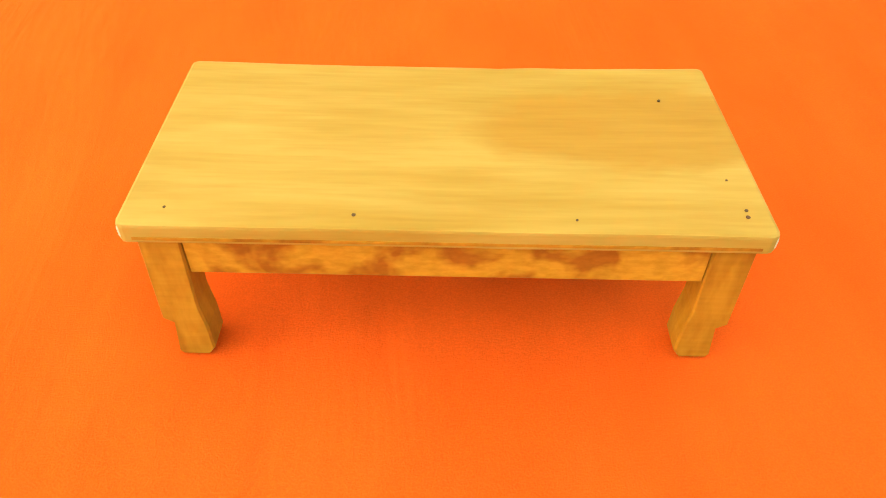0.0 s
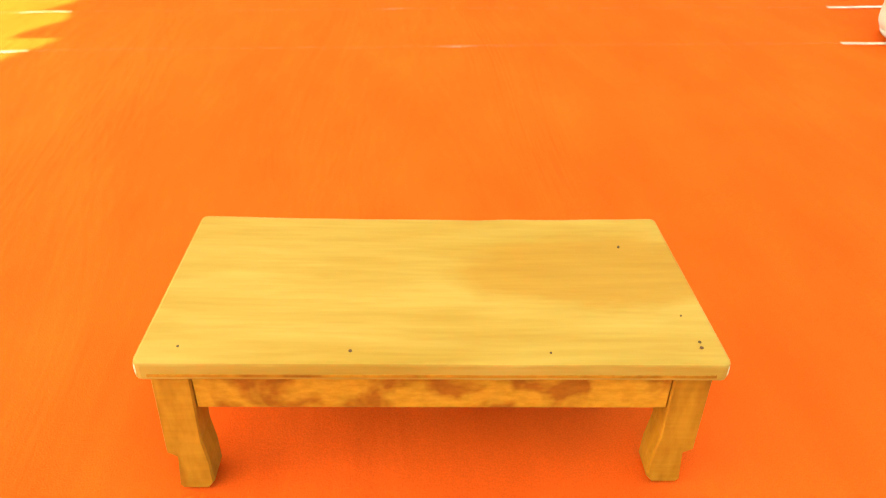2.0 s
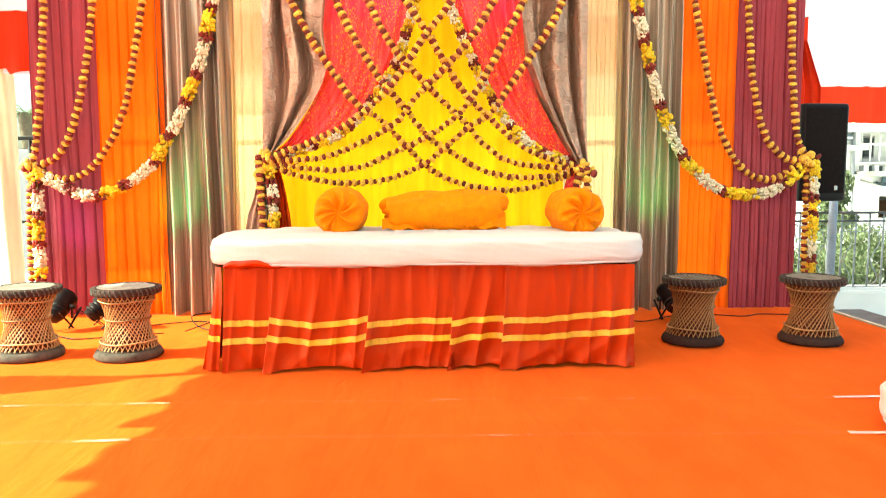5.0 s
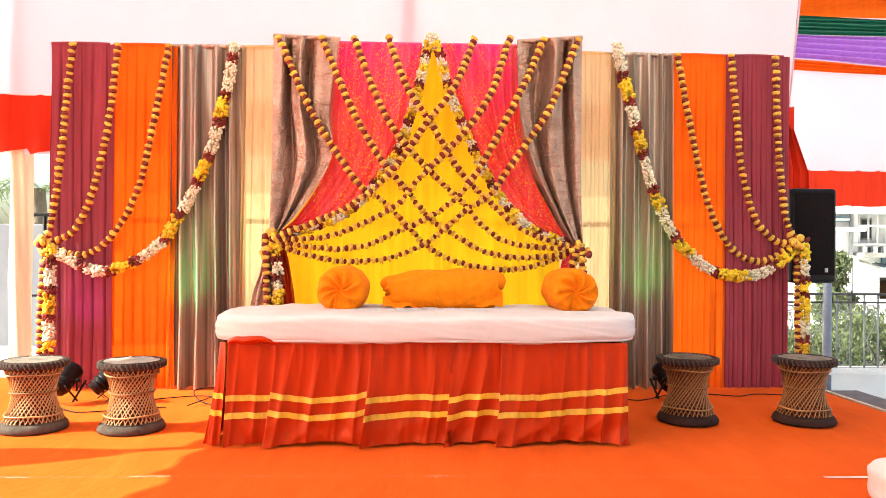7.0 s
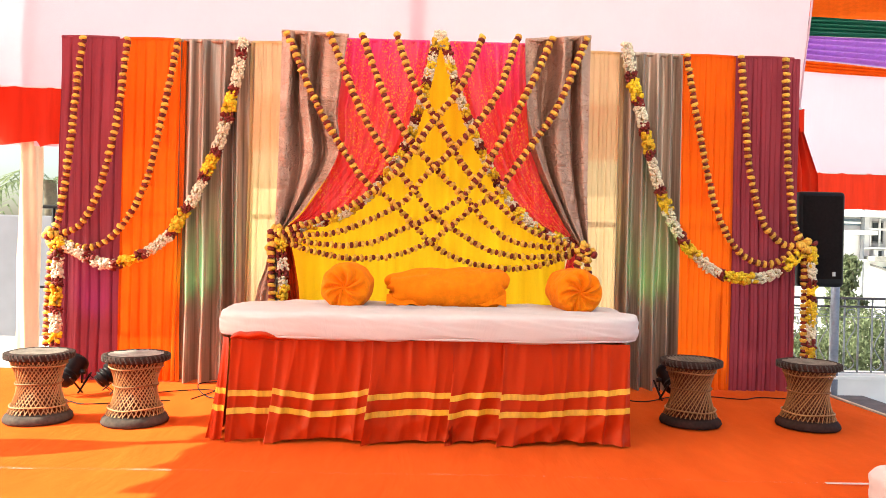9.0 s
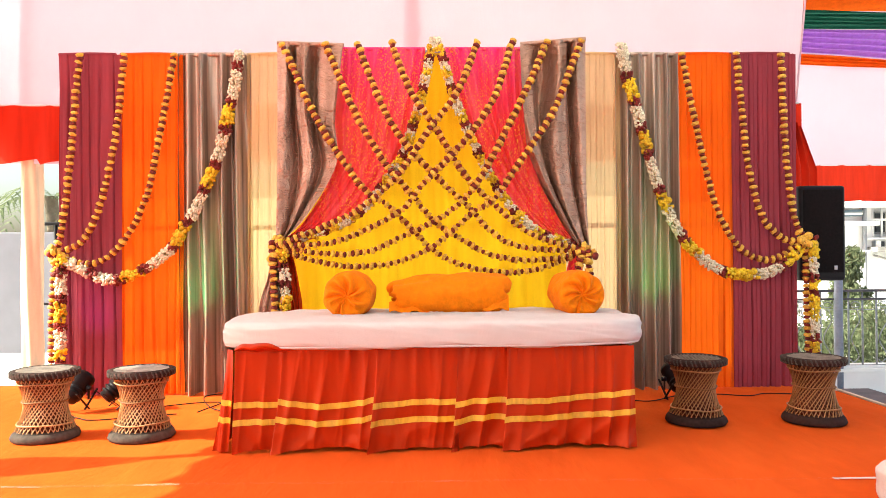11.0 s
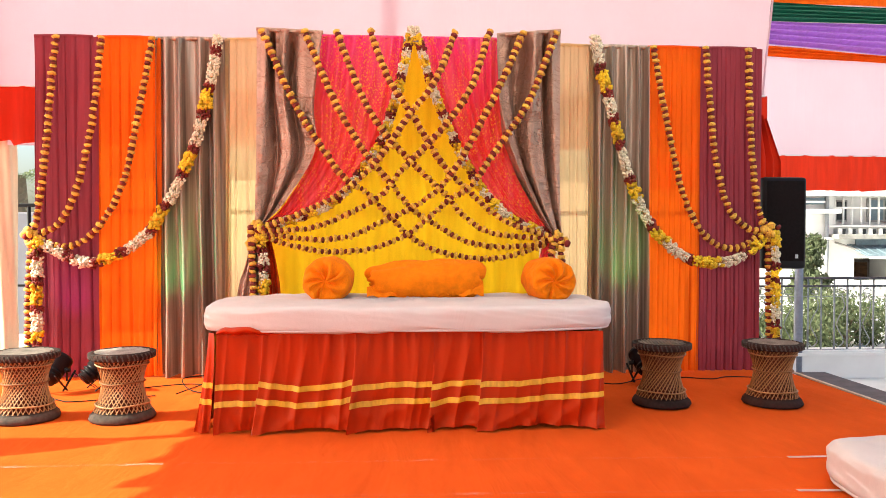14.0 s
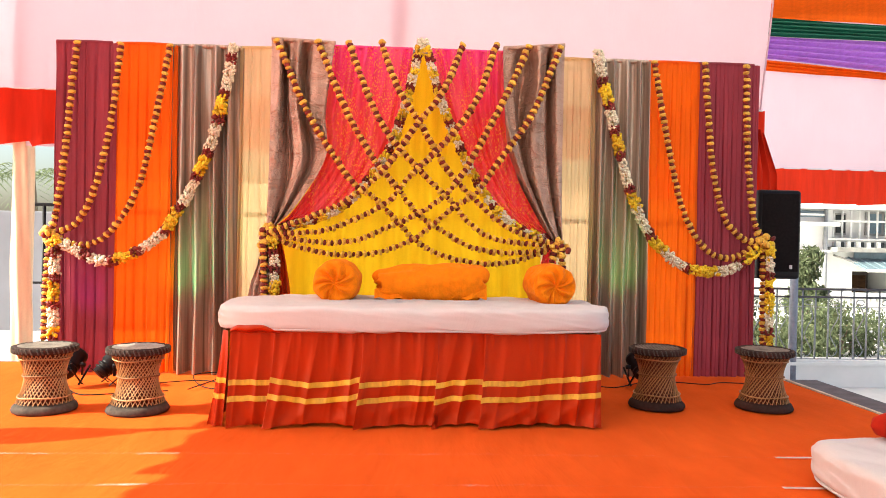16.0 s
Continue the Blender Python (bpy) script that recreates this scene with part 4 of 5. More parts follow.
def cane_stool(x, y, turn, seat_mat, cane, back, label, foot=None):
    t = thing("cane_stool", label, "stool", pose(x, y, 0.003, 0, 0, turn), "cane stools on the stage")
    R0, RT, H = 0.150, 0.152, 0.36
    rnd = random.Random(int(turn))
    part("base_ring", lathe([(R0 - 0.045, 0.0), (R0 + 0.012, 0.0), (R0 + 0.018, 0.012), (R0 + 0.012, 0.030), (R0 - 0.002, 0.044), (R0 - 0.03, 0.046)], 48, lambda a, n: 1 + 0.012 * math.sin(11 * a + n)), foot or RUBBER, t, "dark wrapped base ring")
    part("rim", lathe([(RT - 0.03, H - 0.036), (RT + 0.008, H - 0.036), (RT + 0.017, H - 0.02), (RT + 0.012, H - 0.004), (RT - 0.004, H + 0.004), (RT - 0.03, H - 0.012)], 60), RUBBER, t, "dark bound seat rim")
    for k in range(40):
        ob = link_mesh("binding_turn", TURN, None, t)
        ob.matrix_basis = pose(0, 0, 0, 0, 0, 9 * k + rnd.uniform(-1.5, 1.5)) @ pose(RT + 0.002, 0, H - 0.017, 20)
    part("seat", lathe([(RT - 0.012, H - 0.03), (RT - 0.012, H - 0.004), (RT * 0.6, H - 0.006), (0.01, H - 0.008)], 40), seat_mat, t, "grey woven seat")
    for k in range(13):
        q = (k - 6) * 0.0205
        half = math.sqrt((RT - 0.014) ** 2 - q * q)
        part("seat_cord", tube([(-half, q, H - 0.001), (0, q + rnd.uniform(-0.002, 0.002), H - 0.004), (half, q, H - 0.001)], 0.0042, 5), seat_mat, t)
    for way in (1, -1):
        bm = bmesh.new()
        tw = radians(88) * way
        a = Vector((R0 - 0.006, 0, 0.05))
        b = Vector(((RT - 0.008) * math.cos(tw), (RT - 0.008) * math.sin(tw), H - 0.03))
        if way < 0:
            a.x -= 0.006
            b.x, b.y = b.x * 0.96, b.y * 0.96
        rod(a, b, 0.0029 if way > 0 else 0.0026, 5, bm)
        me = bpy.data.meshes.new("cane")
        bm.to_mesh(me), bm.free()
        me.materials.append(cane if way > 0 else back)
        for k in range(36):
            ob = link_mesh("cane", me, None, t)
            ob.matrix_basis = pose(0, 0, 0, 0, 0, 10 * k + rnd.uniform(-1.8, 1.8))
    for z, r in ((0.20, 0.112), (0.085, 0.136), (0.295, 0.133)):
        bm = bmesh.new()
        ring = []
        for i in range(41):
            g = 2 * math.pi * i / 40
            ring.append((r * math.cos(g), r * math.sin(g), z + 0.003 * math.sin(3 * g)))
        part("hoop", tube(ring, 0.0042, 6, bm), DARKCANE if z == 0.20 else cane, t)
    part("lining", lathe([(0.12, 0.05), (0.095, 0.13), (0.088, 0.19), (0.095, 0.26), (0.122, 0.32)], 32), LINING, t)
    return t


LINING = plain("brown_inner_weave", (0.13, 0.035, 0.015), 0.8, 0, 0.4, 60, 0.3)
PALESEAT = plain("worn_pale_seat", (0.42, 0.38, 0.34), 0.7, 0, 0.3, 120, 0.5)
# Lighter copy of the base wrapping: sunlight coloured into the left-hand stools.
SUNLITRING = plain("sunlit_grey_wrapping", (0.085, 0.066, 0.055), 0.8, 0, 0.4, 50, 0.4, spec=0.15)
cane_stool(-1.925, 0.345, 10, SEATGREY, CANE, CANE, "hourglass cane stool with a worn grey woven seat", SUNLITRING)
cane_stool(-1.415, 0.33, 47, PALESEAT, CANE, CANE, "hourglass cane stool with a pale worn seat", SUNLITRING)
cane_stool(1.60, 0.50, 80, SEATGREY, SHADECANE, DARKCANE, "hourglass cane stool with a dark rim, canes coloured darker for shade")
cane_stool(2.255, 0.47, 131, SEATGREY, SHADECANE, DARKCANE, "hourglass cane stool with a dark rim, canes coloured darker for shade")


# ---------------------------------------------------------------- low table
def top_wood():
    """Yellow-tan ply: long faint grain, and one browner tongue of heartwood running in from an end."""
    m, nt, bs, out = base_mat("yellow_plywood")
    tc = nt.nodes.new("ShaderNodeTexCoord")
    wide, grain, fine = noise_node(nt, 3.0, 3, (1.0, 4.0, 4)), noise_node(nt, 16, 5, (0.5, 4.5, 4)), noise_node(nt, 170, 3, (0.06, 1, 1))
    wide.inputs["Distortion"].default_value = 0.5
    base = ramp(nt, wide.outputs[0], [(0.34, (0.362, 0.214, 0.038)), (0.62, (0.428, 0.274, 0.066))])
    warp, mp = noise_node(nt, 7, 4, (1, 2, 1)), nt.nodes.new("ShaderNodeMapping")
    shift = nt.nodes.new("ShaderNodeVectorMath")
    shift.operation = "MULTIPLY_ADD"
    nt.links.new(warp.outputs[1], shift.inputs[0])
    shift.inputs[1].default_value = (0.22, 0.09, 0)
    nt.links.new(tc.outputs["Object"], shift.inputs[2])
    mp.inputs["Location"].default_value, mp.inputs["Scale"].default_value = (-1.30, -0.80, 0), (3.6, 11.0, 0.0)
    nt.links.new(shift.outputs[0], mp.inputs[0])
    tongue = nt.nodes.new("ShaderNodeTexGradient")
    tongue.gradient_type = "SPHERICAL"
    nt.links.new(mp.outputs[0], tongue.inputs[0])
    share = ramp(nt, tongue.outputs[1], [(0.0, (0, 0, 0)), (0.28, (0.8, 0.8, 0.8))])
    heart = mix_rgb(nt, base.outputs[0], (0.355, 0.180, 0.024), share.outputs[0])
    g = ramp(nt, grain.outputs[0], [(0.36, (0.93, 0.90, 0.82)), (0.58, (1, 1, 1))])
    f = ramp(nt, fine.outputs[0], [(0.3, (0.93, 0.92, 0.88)), (0.7, (1, 1, 1))])
    col = mix_rgb(nt, mix_rgb(nt, heart, g.outputs[0], 1.0, "MULTIPLY"), f.outputs[0], 1.0, "MULTIPLY")
    nt.links.new(col, bs.inputs["Base Color"])
    bs.inputs["Roughness"].default_value, bs.inputs["Specular IOR Level"].default_value = 0.6, 0.15
    bump(nt, bs, fine.outputs[0], 0.15, 0.001)
    return m


TOPWOOD = top_wood()
APRON = wood_mat("figured_wood", (0.50, 0.235, 0.024), (0.30, 0.095, 0.010), (4.5, 5, 9))
NAIL = plain("rusty_nail", (0.10, 0.045, 0.015), 0.7, 0.2, 0.3, 200, 0.2)
CHIP = plain("chipped_pale_ply", (0.66, 0.56, 0.38), 0.8, 0, 0.2, 120, 0.3)
chowki = thing("low_table", "small low table of pale raw wood", "table", pose(0.117, -2.451, 0.002, 0, 0, -5.2))
W, D, T = 0.658, 0.313, 0.196
bm = bmesh.new()
bmesh.ops.create_cube(bm, size=1.0, matrix=Matrix.Translation((0, 0, T - 0.012)) @ Matrix.Diagonal((W, D, 0.024, 1)))
upright = [e for e in bm.edges if abs(e.verts[0].co.z - e.verts[1].co.z) > 0.01]
bmesh.ops.bevel(bm, geom=upright, offset=0.009, segments=3, affect="EDGES", profile=0.5)
bmesh.ops.bevel(bm, geom=[e for e in bm.edges if abs(e.verts[0].co.z - e.verts[1].co.z) < 1e-5], offset=0.0035, segments=2, affect="EDGES", profile=0.6)
long_edges = [e for e in bm.edges if abs(e.verts[0].co.x - e.verts[1].co.x) > 0.4]
bmesh.ops.subdivide_edges(bm, edges=long_edges, cuts=14, use_grid_fill=True)
for v in bm.verts:
    q = v.co.x / W
    # a slight sag along the far edge and a top that narrows towards it
    v.co.z -= 0.004 * (1 - 4 * q * q) * max(0.0, 0.5 + v.co.y / D)
    v.co.x -= 0.010 * max(0.0, q) * max(0.0, 0.5 + v.co.y / D) * 1.8
    v.co += Vector((0.0008, 0.0010, 0.0005)) * noise.noise(v.co * 28)
part("tabletop", bm, TOPWOOD, chowki, "pale plywood top with worn corners", smooth=False)
part("edge_ply", block((W - 0.03, 0.003, 0.004), (0, -D / 2 + 0.0009, T - 0.0175), 0.0006), LEGWOOD, chowki, smooth=False)
for side in (-1, 1):
    part("corner_chip", block((0.010, 0.008, 0.015), (side * (W / 2 - 0.0065), -D / 2 + 0.0055, T - 0.011), 0.003), CHIP, chowki, smooth=False)
for side in (-1, 1):
    part("apron", block((W - 0.118, 0.016, 0.051), (0.0, side * (D / 2 - 0.017), T - 0.0495), 0.002), APRON, chowki, smooth=False)
    part("apron", block((0.016, D - 0.09, 0.046), (side * (W / 2 - 0.035), 0, T - 0.047), 0.002), APRON, chowki, smooth=False)


def table_leg(sx, sy):
    """A sawn leg: straight outside with a notch over the foot, bellied inside, on a short block foot."""
    bm = bmesh.new()
    splay = 0.012 if (sx, sy) == (-1, -1) else 0.003
    outline = [(0.0, 0.172), (0.0, 0.057), (0.012, 0.050), (0.008, 0.004), (0.012, 0.0), (0.044, 0.0), (0.050, 0.008), (0.049, 0.040), (0.044, 0.075), (0.044, 0.172)]
    rings = []
    for y in (0.0, 0.003, 0.040, 0.043):
        inset = 0.002 if y in (0.0, 0.043) else 0.0
        ring = []
        for x, z in outline:
            xx = 0.022 + (x - 0.022) * (1 - inset * 40)
            ring.append(bm.verts.new((sx * (W / 2 - 0.014 - xx), sy * (D / 2 - 0.007 - y + splay * (1 - z / 0.172)), max(0.0, z - (inset if z > 0.1 else 0)))))
        rings.append(ring)
    k = len(outline)
    for p, q in zip(rings, rings[1:]):
        for i in range(k):
            bm.faces.new((p[i], p[(i + 1) % k], q[(i + 1) % k], q[i]))
    bm.faces.new(rings[0]), bm.faces.new(rings[-1])
    part("leg", bm, LEGWOOD, chowki, smooth=False)


for sx in (-1, 1):
    for sy in (-1, 1):
        table_leg(sx, sy)
for x, y, r in ((0.303, -0.118, 0.0020), (0.302, -0.128, 0.0024), (-0.093, -0.135, 0.0022), (0.252, 0.080, 0.0017), (0.13, -0.137, 0.0014), (-0.285, -0.128, 0.0016), (0.295, -0.07, 0.0014)):
    part("nail_head", rod((x, y, T - 0.003), (x, y, T + 0.0005), r, 8), NAIL, chowki, smooth=False)
for n, (x, y, w, d) in enumerate(((0.296, 0.020, 0.012, 0.003), (0.306, 0.026, 0.006, 0.002), (0.288, 0.015, 0.005, 0.0018))):
    part("knot", block((w, d, 0.003), (x, y, T - 0.0012 - 0.001), 0.0006, 1, None, Matrix.Rotation(radians(25 + 10 * n), 4, "Z")), NAIL, chowki, smooth=False)


# ---------------------------------------------------------------- floor lamps and cables
def par_lamp(x, y, yaw, tilt, label):
    t = thing("stage_lamp", label, "stage lamp", pose(x, y, 0.003, 0, 0, yaw) @ Matrix.Scale(0.85, 4), "stage lamps on the floor")
    m = Matrix.Translation((0, 0, 0.17)) @ Matrix.Rotation(radians(tilt), 4, "X")
    bm = lathe([(0.03, -0.115), (0.05, -0.11), (0.052, -0.08), (0.066, -0.078), (0.066, -0.068), (0.054, -0.066), (0.054, -0.050), (0.070, -0.048), (0.070, -0.038), (0.060, -0.036), (0.062, -0.012), (0.074, -0.01), (0.076, 0.08), (0.086, 0.082), (0.086, 0.105), (0.07, 0.105), (0.07, 0.085)], 28)
    bmesh.ops.transform(bm, matrix=m, verts=bm.verts[:])
    can = part("can", bm, BLACK, t)
    bm = lathe([(0.068, 0.084), (0.04, 0.092), (0.01, 0.095)], 24)
    bmesh.ops.transform(bm, matrix=m, verts=bm.verts[:])
    part("lens", bm, LAMPGLASS, can)
    for s in (-1, 1):
        part("foot", block((0.016, 0.20, 0.006), (s * 0.085, 0.045, 0.085), 0.002, 2, None, Matrix.Rotation(radians(38), 4, "X")), BLACK, t)
        part("foot", block((0.016, 0.20, 0.006), (s * 0.085, -0.055, 0.085), 0.002, 2, None, Matrix.Rotation(radians(-42), 4, "X")), BLACK, t)
        part("knob", rod((s * 0.08, 0, 0.17), (s * 0.115, 0, 0.17), 0.016, 10), BLACK, t)
        part("yoke_arm", block((0.006, 0.024, 0.10), (s * 0.094, 0, 0.14), 0.002), BLACK, t)
    return t


for x, y, yaw, c, e, aim in ((-2.06, 0.98, -8, (0.50, 0.05, 1.0), 5, (-2.16, 1.5, 0.6)), (-1.82, 1.0, -50, (0.04, 1.0, 0.40), 36, (-1.36, 1.5, 0.85)), (1.68, 1.05, 5, (0.14, 1.0, 0.16), 11, (1.66, 1.5, 0.9))):
    par_lamp(x, y, yaw, -52, "black coloured stage lamp tilted up on its bracket")
    lamp = new("lamp_beam", bpy.data.lights.new("lamp_beam", "SPOT"))
    lamp.data.energy, lamp.data.color, lamp.data.spot_size, lamp.data.spot_blend, lamp.data.shadow_soft_size = e, c, radians(40), 0.9, 0.06
    d = (Vector(aim) - Vector((x, y, 0.17))).normalized()
    lamp.matrix_world = look(Vector((x, y, 0.17)) + 0.16 * d, aim)

for n, pts in enumerate(([(-1.30, 0.9), (-1.12, 1.08), (-1.18, 1.22), (-1.32, 1.12), (-1.22, 0.98), (-1.0, 0.92), (-0.8, 1.0)],
                         [(-2.3, 0.85), (-2.0, 0.80), (-1.85, 0.72), (-1.6, 0.80), (-1.4, 0.86)],
                         [(1.1, 1.0), (1.3, 1.15), (1.5, 1.05), (1.75, 1.22), (2.0, 1.25), (2.2, 1.18), (2.35, 1.25), (2.6, 1.2)],
                         [(-1.75, 0.95), (-1.55, 1.1), (-1.3, 1.2), (-1.1, 1.1)])):
    t = thing("power_cable", "thin black power cable lying loose on the carpet", "cable", group="floor cables")
    part("wire", tube([(x, y, 0.007 + (0.05 if n == 0 and k in (1, 2, 3) else 0)) for k, (x, y) in enumerate(pts)], 0.0036, 6), BLACK, t)

# ---------------------------------------------------------------- loudspeaker
speaker = thing("loudspeaker", "black box loudspeaker raised on a stand", "loudspeaker", pose(2.96, 1.80, 0.735, 0, 0, 0))
part("cabinet", block((0.34, 0.32, 0.69), (0, 0, 0.345), 0.035, 4), BLACK, speaker)
part("grille", block((0.29, 0.012, 0.60), (0, -0.160, 0.36), 0.004), GRILLE, speaker)
part("badge", block((0.022, 0.006, 0.03), (0.085, -0.169, 0.095), 0.002), plain("pale_badge", (0.5, 0.5, 0.52), 0.4, 0.3, 0.1, 60, 0), speaker, "small pale badge")
stand = thing("speaker_stand", "black tripod loudspeaker stand behind the curtain", "stand", pose(2.80, 1.80, -0.02))
part("pole", rod((0, 0, 0.05), (0, 0, 0.76), 0.018, 12), BLACK, stand)
for a in (30, 150, 270):
    part("leg", rod((0, 0, 0.28), (0.28 * math.cos(radians(a)), 0.28 * math.sin(radians(a)), 0.015 if a == 270 else 0.03), 0.012, 8), BLACK, stand)

# ---------------------------------------------------------------- terrace edge and what lies beyond
slab("parapet", (30, 0.22, 0.26), (6.0, 2.95, -0.21), WHITEWASH, "low whitewashed parapet under the railing", "parapet", 0.01)


slab("parapet_lip", (30, 0.27, 0.03), (6.0, 2.95, -0.112), WHITEWASH, "thin projecting lip of the parapet", "parapet", 0.006)


def railing(x0, x1, y):
    t = thing("railing", "grey metal terrace railing with ringed scroll bars", "railing")
    z0, z1, gap = -0.085, 0.588, 0.127
    part("handrail", block((x1 - x0, 0.05, 0.020), ((x0 + x1) / 2, y, z1), 0.006), DARKSTEEL, t, "dark handrail")
    part("rail", block((x1 - x0, 0.018, 0.018), ((x0 + x1) / 2, y, z1 - 0.075), 0.003), DARKSTEEL, t)
    part("rail", block((x1 - x0, 0.008, 0.006), ((x0 + x1) / 2, y, z1 - 0.17), 0.001), STEEL, t)
    part("rail", block((x1 - x0, 0.018, 0.020), ((x0 + x1) / 2, y, z0), 0.003), STEEL, t)
    for k in range(int((x1 - x0) / gap)):
        x = x0 + gap * k
        if k == 0:
            part("post", block((0.045, 0.045, z1 - z0 + 0.02), (x, y, (z0 + z1) / 2), 0.004), STEEL, t)
        else:
            part("bar", rod((x, y, z0), (x, y, z1), 0.0085, 8), STEEL, t)
        if k % 2:
            c, zc = x + gap / 2, z1 - 0.125
            part("ring", tube([(c + 0.042 * math.cos(g), y, zc + 0.026 * math.sin(g)) for g in (2 * math.pi * i / 16 for i in range(17))], 0.0048, 5), STEEL, t)
            curl = [(c - 0.045, y, z0 + 0.06), (c - 0.02, y, z0 + 0.03), (c + 0.03, y, z0 + 0.09), (c - 0.035, y, z0 + 0.22), (c - 0.02, y, z0 + 0.30), (c + 0.035, y, z0 + 0.40), (c + 0.02, y, z0 + 0.48), (c, y, zc - 0.026)]
            part("scroll_bar", tube(curl, 0.0052, 5), STEEL, t)


DARKSTEEL = plain("dark_painted_steel", (0.085, 0.075, 0.085), 0.5, 0.1, 0.2, 50, 0.1)
BLUESTEEL = plain("blue_grey_steel", (0.24, 0.26, 0.33), 0.45, 0.2, 0.2, 50, 0.1)
railing(2.74, 6.6, 2.92)
post = thing("lamp_post", "plain blue-grey steel post standing by the railing", "post", pose(3.76, 2.86, -0.34))
part("shaft", rod((0, 0, 0), (0, 0, 1.55), 0.036, 16), BLUESTEEL, post)
part("base_plate", block((0.14, 0.14, 0.012), (0, 0, 0.006), 0.002), BLUESTEEL, post)
dark_rail = thing("railing", "dark metal gate rail at the terrace edge", "railing")
for x in (-3.05, -2.86, -2.67):
    part("post", rod((x, 2.75, -0.34), (x, 2.75, 1.22), 0.016, 8), BLACK, dark_rail)
part("handrail", block((0.8, 0.03, 0.03), (-2.85, 2.75, 1.23), 0.005), BLACK, dark_rail)
part("rail", block((0.8, 0.02, 0.02), (-2.85, 2.75, 0.55), 0.003), BLACK, dark_rail)


WINFRAME = plain("grey_window_frame", (0.35, 0.34, 0.33), 0.6, 0, 0.1, 10, 0.1)
TIN = plain("blue_grey_tin", (0.20, 0.27, 0.32), 0.5, 0.3, 0.2, 20, 0.2)
# Dark colour stands in for the unlit inside of the doorway.
GLOOM = plain("unlit_plaster", (0.16, 0.14, 0.13), 0.9, 0, 0.3, 6, 0.2)
RUBBLE = plain("stained_stone_ledge", (0.40, 0.38, 0.35), 0.9, 0, 0.4, 6.0, 0.5)


def white_house(y):
    """A weathered white house: an upper loggia with bars, a slab below it, and a tin lean-to over a dark doorway."""
    t = thing("house", "weathered white house with a barred loggia and tin awning", "house", pose(0, y, 0))
    for x0, x1, z0, z1, d in ((7.0, 10.92, -4.0, 4.4, 5.0), (13.2, 17.0, -4.0, 4.4, 5.0), (10.92, 13.2, 1.96, 4.4, 5.0), (10.92, 11.46, -4.0, 0.96, 5.0), (12.9, 13.2, -4.0, 0.96, 5.0), (11.46, 12.9, 0.40, 0.96, 5.0), (11.46, 12.9, -4.0, -0.9, 5.0)):
        part("wall", block((x1 - x0, d, z1 - z0), ((x0 + x1) / 2, d / 2, (z0 + z1) / 2)), WHITEWASH, t, smooth=False)
    part("loggia_wall", block((2.3, 0.2, 1.0), (12.05, 0.55, 1.46)), WHITEWASH, t, smooth=False)
    win = part("window", block((0.62, 0.06, 0.55), (11.22, 0.43, 1.60), 0.01), WINFRAME, t, smooth=False)
    for q in (-0.15, 0.15):
        part("pane", block((0.24, 0.04, 0.46), (11.22 + q, 0.40, 1.60)), GLASSGAP, win, smooth=False)
    win = part("window", block((0.9, 0.06, 0.6), (12.5, 0.43, 1.62), 0.01), WINFRAME, t, smooth=False)
    for q in (-0.21, 0.21):
        part("pane", block((0.34, 0.04, 0.5), (12.5 + q, 0.40, 1.62)), TIN, win, smooth=False)
    for k in range(10):
        part("window_bar", rod((10.98 + 0.23 * k, 0.06, 0.98), (10.98 + 0.23 * k, 0.06, 1.97), 0.026, 8), WHITEWASH, t)
    for z in (1.16, 1.66):
        part("bar_rail", block((2.28, 0.05, 0.05), (12.06, 0.06, z)), WHITEWASH, t, smooth=False)
    for k in range(9):
        part("baluster", block((0.085, 0.07, 0.16), (11.03 + 0.26 * k, -0.10, 1.07), 0.01), WHITEWASH, t, smooth=False)
        # A dark block fills each opening, standing in for the shade there.
        part("shaded_gap", block((0.11, 0.04, 0.13), (11.16 + 0.26 * k, -0.02, 1.07), 0.0), GLASSGAP, t, smooth=False)
    for x0, x1, z, h, out in ((7.0, 10.95, 1.56, 0.10, 0.30), (7.0, 13.2, 2.00, 0.12, 0.36), (10.8, 13.3, 0.94, 0.12, 0.42), (7.0, 10.85, 0.90, 0.06, 0.14), (10.75, 13.3, 1.20, 0.05, 0.10), (9.4, 10.6, 1.80, 0.05, 0.2)):
        part("ledge", block((x1 - x0, out, h), ((x0 + x1) / 2, -out / 2, z), 0.015), WHITEWASH if z != 0.94 else RUBBLE, t, smooth=False)
    part("sign_board", block((0.85, 0.05, 0.16), (10.3, -0.05, 1.82), 0.01), TIN, t, smooth=False)
    room = part("doorway", block((1.44, 0.1, 1.3), (12.18, 1.6, -0.25)), GLOOM, t, smooth=False)
    part("door_leaf", block((0.42, 0.06, 1.1), (12.55, 1.45, -0.3), 0.01), DARKWOOD, room, smooth=False)
    part("bracket", rod((10.95, -0.02, 0.80), (11.45, -0.5, 0.56), 0.025, 6), WINFRAME, t)
    awning = part("awning", block((1.75, 0.95, 0.04), (12.15, -0.42, 0.60), 0.008, 2, None, Matrix.Rotation(radians(17), 4, "X")), TIN, t, smooth=False)
    for k in range(8):
        part("rib", block((0.03, 0.96, 0.03), (11.36 + 0.225 * k, -0.42, 0.625), 0.006, 1, None, Matrix.Rotation(radians(17), 4, "X")), TIN, awning, smooth=False)
    part("awning_edge", block((1.75, 0.04, 0.07), (12.15, -0.88, 0.45), 0.005), WHITEWASH, awning, smooth=False)
    part("roll_blind", block((0.95, 0.05, 0.26), (11.95, -0.04, 0.76), 0.01), TIN, t, smooth=False)
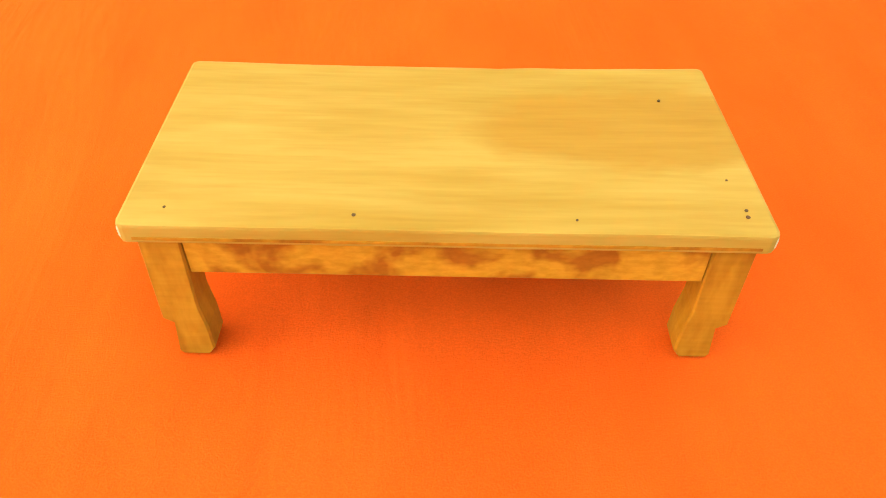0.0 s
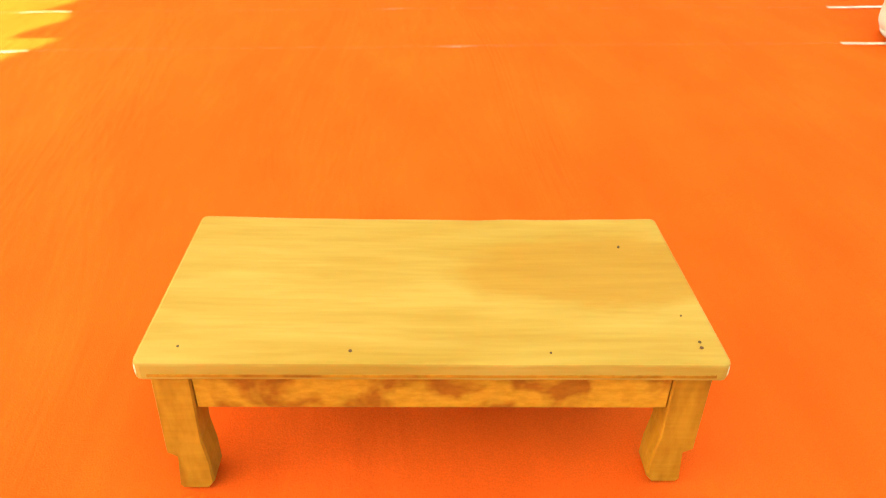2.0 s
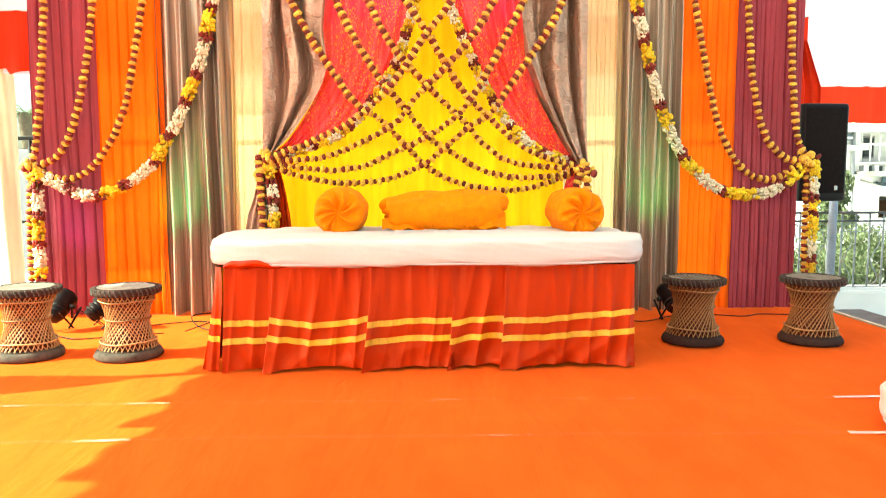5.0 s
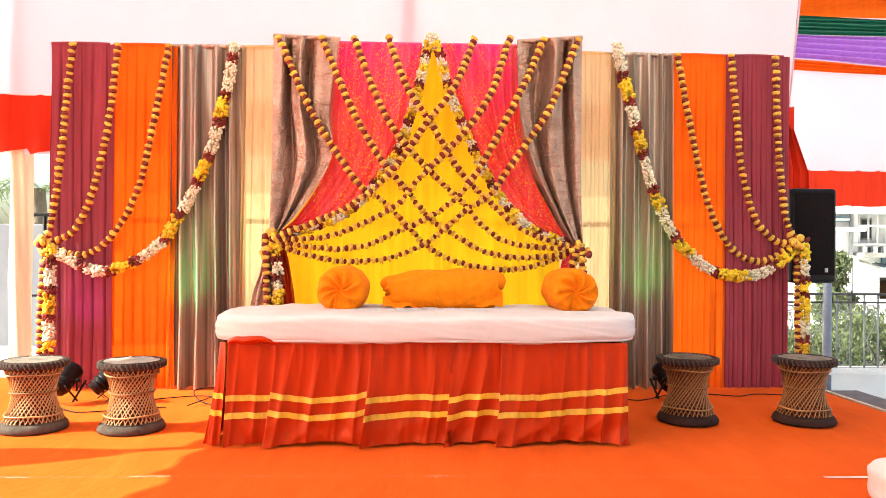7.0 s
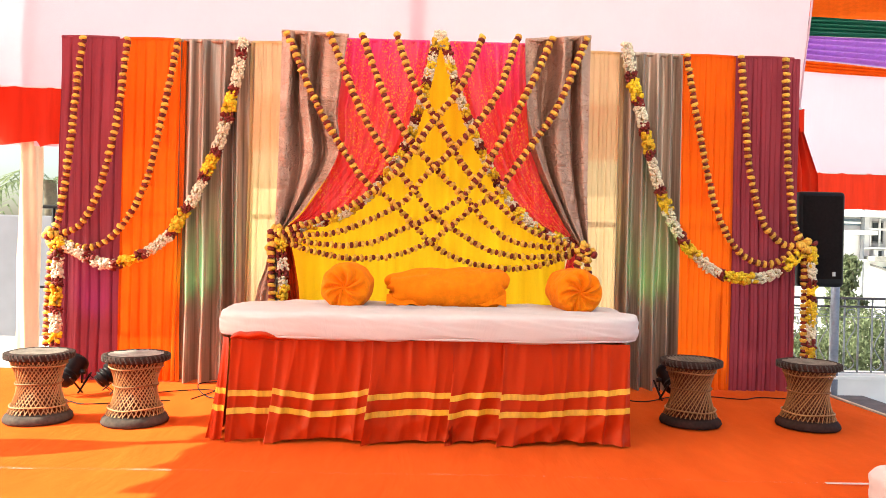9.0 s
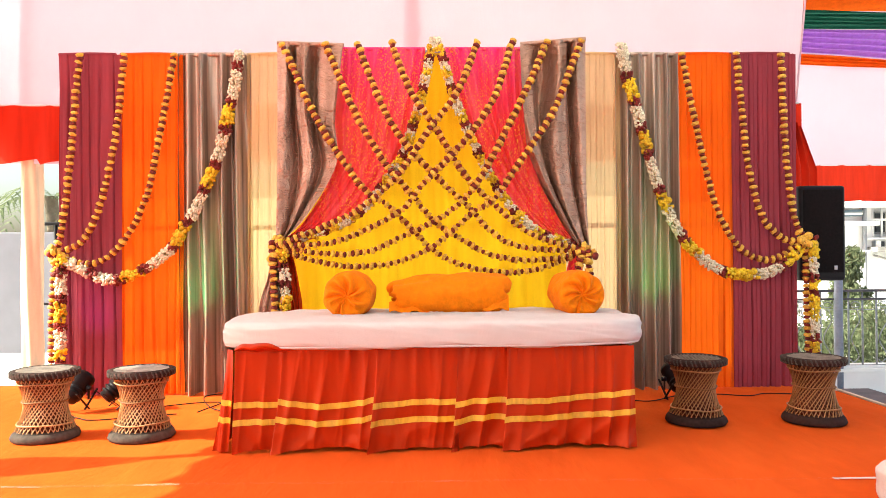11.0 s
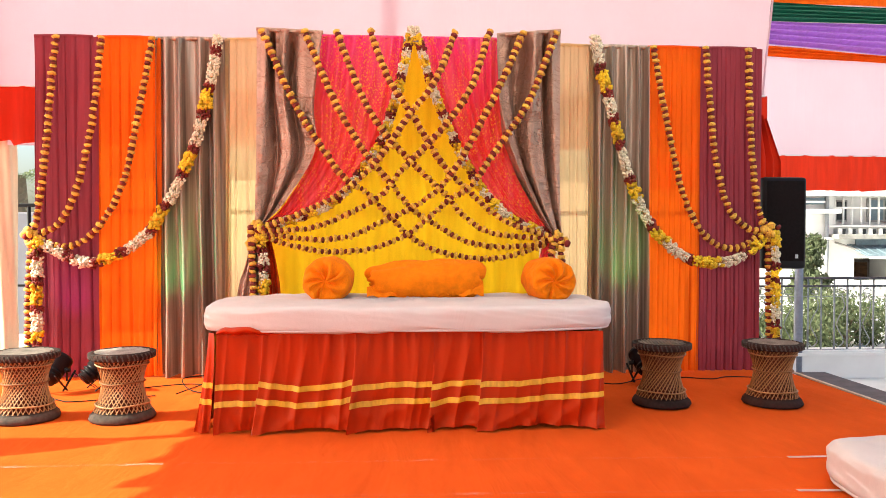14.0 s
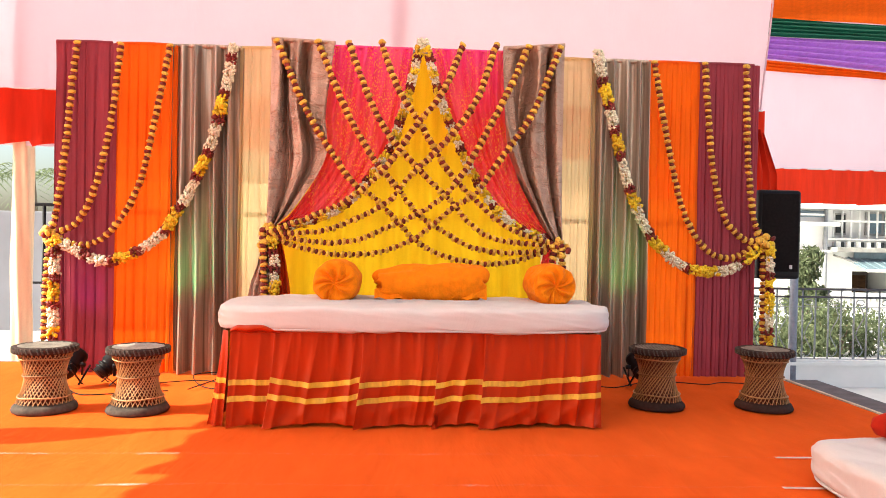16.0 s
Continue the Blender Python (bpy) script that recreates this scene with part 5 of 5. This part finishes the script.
    part("rain_pipe", rod((10.70, -0.08, -4.0), (10.70, -0.08, 4.0), 0.05, 8), STEEL, t)
    return t


white_house(14.0)
slab("boundary_wall", (40, 0.3, 4.0), (8, 11, -2.08), WHITEWASH, "white boundary wall beyond the railing", "wall", 0.03)
coping = slab("boundary_coping", (40, 0.5, 0.10), (8, 11, -0.01), WHITEWASH, "white moulded coping along the boundary wall", "coping", 0.03)
dentil_bm = block((0.07, 0.10, 0.09), (0, 0, 0), 0.01, 1)
DENTIL = bpy.data.meshes.new("dentil")
dentil_bm.to_mesh(DENTIL), dentil_bm.free()
DENTIL.materials.append(WHITEWASH)
for k in range(26):
    link_mesh("dentil", DENTIL, None, coping).matrix_basis = pose(8.9 + 0.14 * k, 10.80, -0.105)
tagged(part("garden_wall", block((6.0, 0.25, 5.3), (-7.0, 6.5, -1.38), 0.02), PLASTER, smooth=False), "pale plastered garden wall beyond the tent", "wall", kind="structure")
tagged(part("garden_wall", block((8.6, 0.25, 2.08), (0.3, 7.0, 0.70), 0.02), WHITEWASH, smooth=False), "whitewashed garden wall behind the stage", "wall", kind="structure")


def bush(x, y, z, r, h, count, seed, name="bush", label="dense green bush behind the railing", leaf=0.07, trunk=True):
    rnd = random.Random(seed)
    t = thing(name, label, "plant", pose(x, y, z), "plants beyond the railing")
    bm = bmesh.new()
    lumps = [(rnd.uniform(-1, 1) * r * 0.7, rnd.uniform(-1, 1) * r * 0.5, h * rnd.uniform(0.25, 0.95), r * rnd.uniform(0.25, 0.5)) for _ in range(9)]
    rod((0, 0, -0.02), (0.05, 0, h * 0.55), 0.05 * r + 0.015, 8, bm, 0.02 * r + 0.006)
    for lx, ly, lz, _ in lumps:
        rod((0.02, 0, h * 0.25), (lx, ly, lz), 0.015 * r + 0.006, 5, bm, 0.004)
    part("trunk", bm, BARK, t)
    verts, faces = [], []
    for _ in range(count):
        lx, ly, lz, lr = rnd.choice(lumps)
        d = Vector((rnd.gauss(0, 1), rnd.gauss(0, 1), rnd.gauss(0, 1))).normalized() * lr * rnd.uniform(0.4, 1.1)
        p = Vector((lx, ly, lz)) + d
        p.z = max(p.z, 0.03)
        m = Euler((rnd.uniform(0, 6), rnd.uniform(0, 6), rnd.uniform(0, 6))).to_matrix()
        s, k = leaf * rnd.uniform(0.6, 1.4), len(verts)
        for q in ((-1, 0, 0), (0, -0.4, 0.08), (1, 0, 0), (0, 0.4, 0.08)):
            verts.append(tuple(p + m @ (Vector(q) * s)))
        faces.append((k, k + 1, k + 2, k + 3))
    me = bpy.data.meshes.new("leaves")
    me.from_pydata(verts, [], faces)
    link_mesh("leaves", me, LEAF, t)


for n, (x, y, r, h) in enumerate(((4.5, 4.4, 0.55, 0.40), (5.3, 4.6, 0.6, 0.48), (6.2, 4.5, 0.6, 0.42), (4.05, 4.9, 0.4, 0.75), (5.7, 5.4, 0.7, 0.5), (6.9, 5.0, 0.6, 0.45))):
    bush(x, y, -0.35, r, h, 3000, 50 + n, leaf=0.03)
bush(7.45, 9.0, -0.35, 0.46, 1.30, 3600, 60, "tree", "small grey-green tree in front of the boundary wall", 0.055)


def palm(x, y, z, h, seed):
    rnd = random.Random(seed)
    t = thing("palm_tree", "grey-green palm with drooping fronds", "tree", pose(x, y, z))
    part("trunk", tube([(0, 0, -0.02), (0.08, 0, h * 0.5), (0, 0, h)], 0.11, 8), BARK, t)
    for k in range(12):
        a, up = 2 * math.pi * k / 12 + rnd.uniform(-0.2, 0.2), rnd.uniform(0.2, 0.9)
        verts, faces = [], []
        for i in range(16):
            s = i / 15
            c = Vector((math.cos(a) * 1.5 * s, math.sin(a) * 1.5 * s, h + up * s * 1.2 - 1.7 * s * s))
            side = Vector((-math.sin(a), math.cos(a), 0)) * (0.35 * math.sin(math.pi * min(1, s + 0.1)) + 0.02)
            for q in (1, -1):
                j = len(verts)
                verts += [tuple(c), tuple(c + Vector((math.cos(a), math.sin(a), 0)) * 0.05), tuple(c + side * q + Vector((math.cos(a) * 0.2, math.sin(a) * 0.2, -0.25 * s - 0.08)))]
                faces.append((j, j + 1, j + 2))
        me = bpy.data.meshes.new("frond")
        me.from_pydata(verts, [], faces)
        link_mesh("frond", me, LEAF, t)


palm(-6.2, 9.0, -0.34, 2.3, 5)
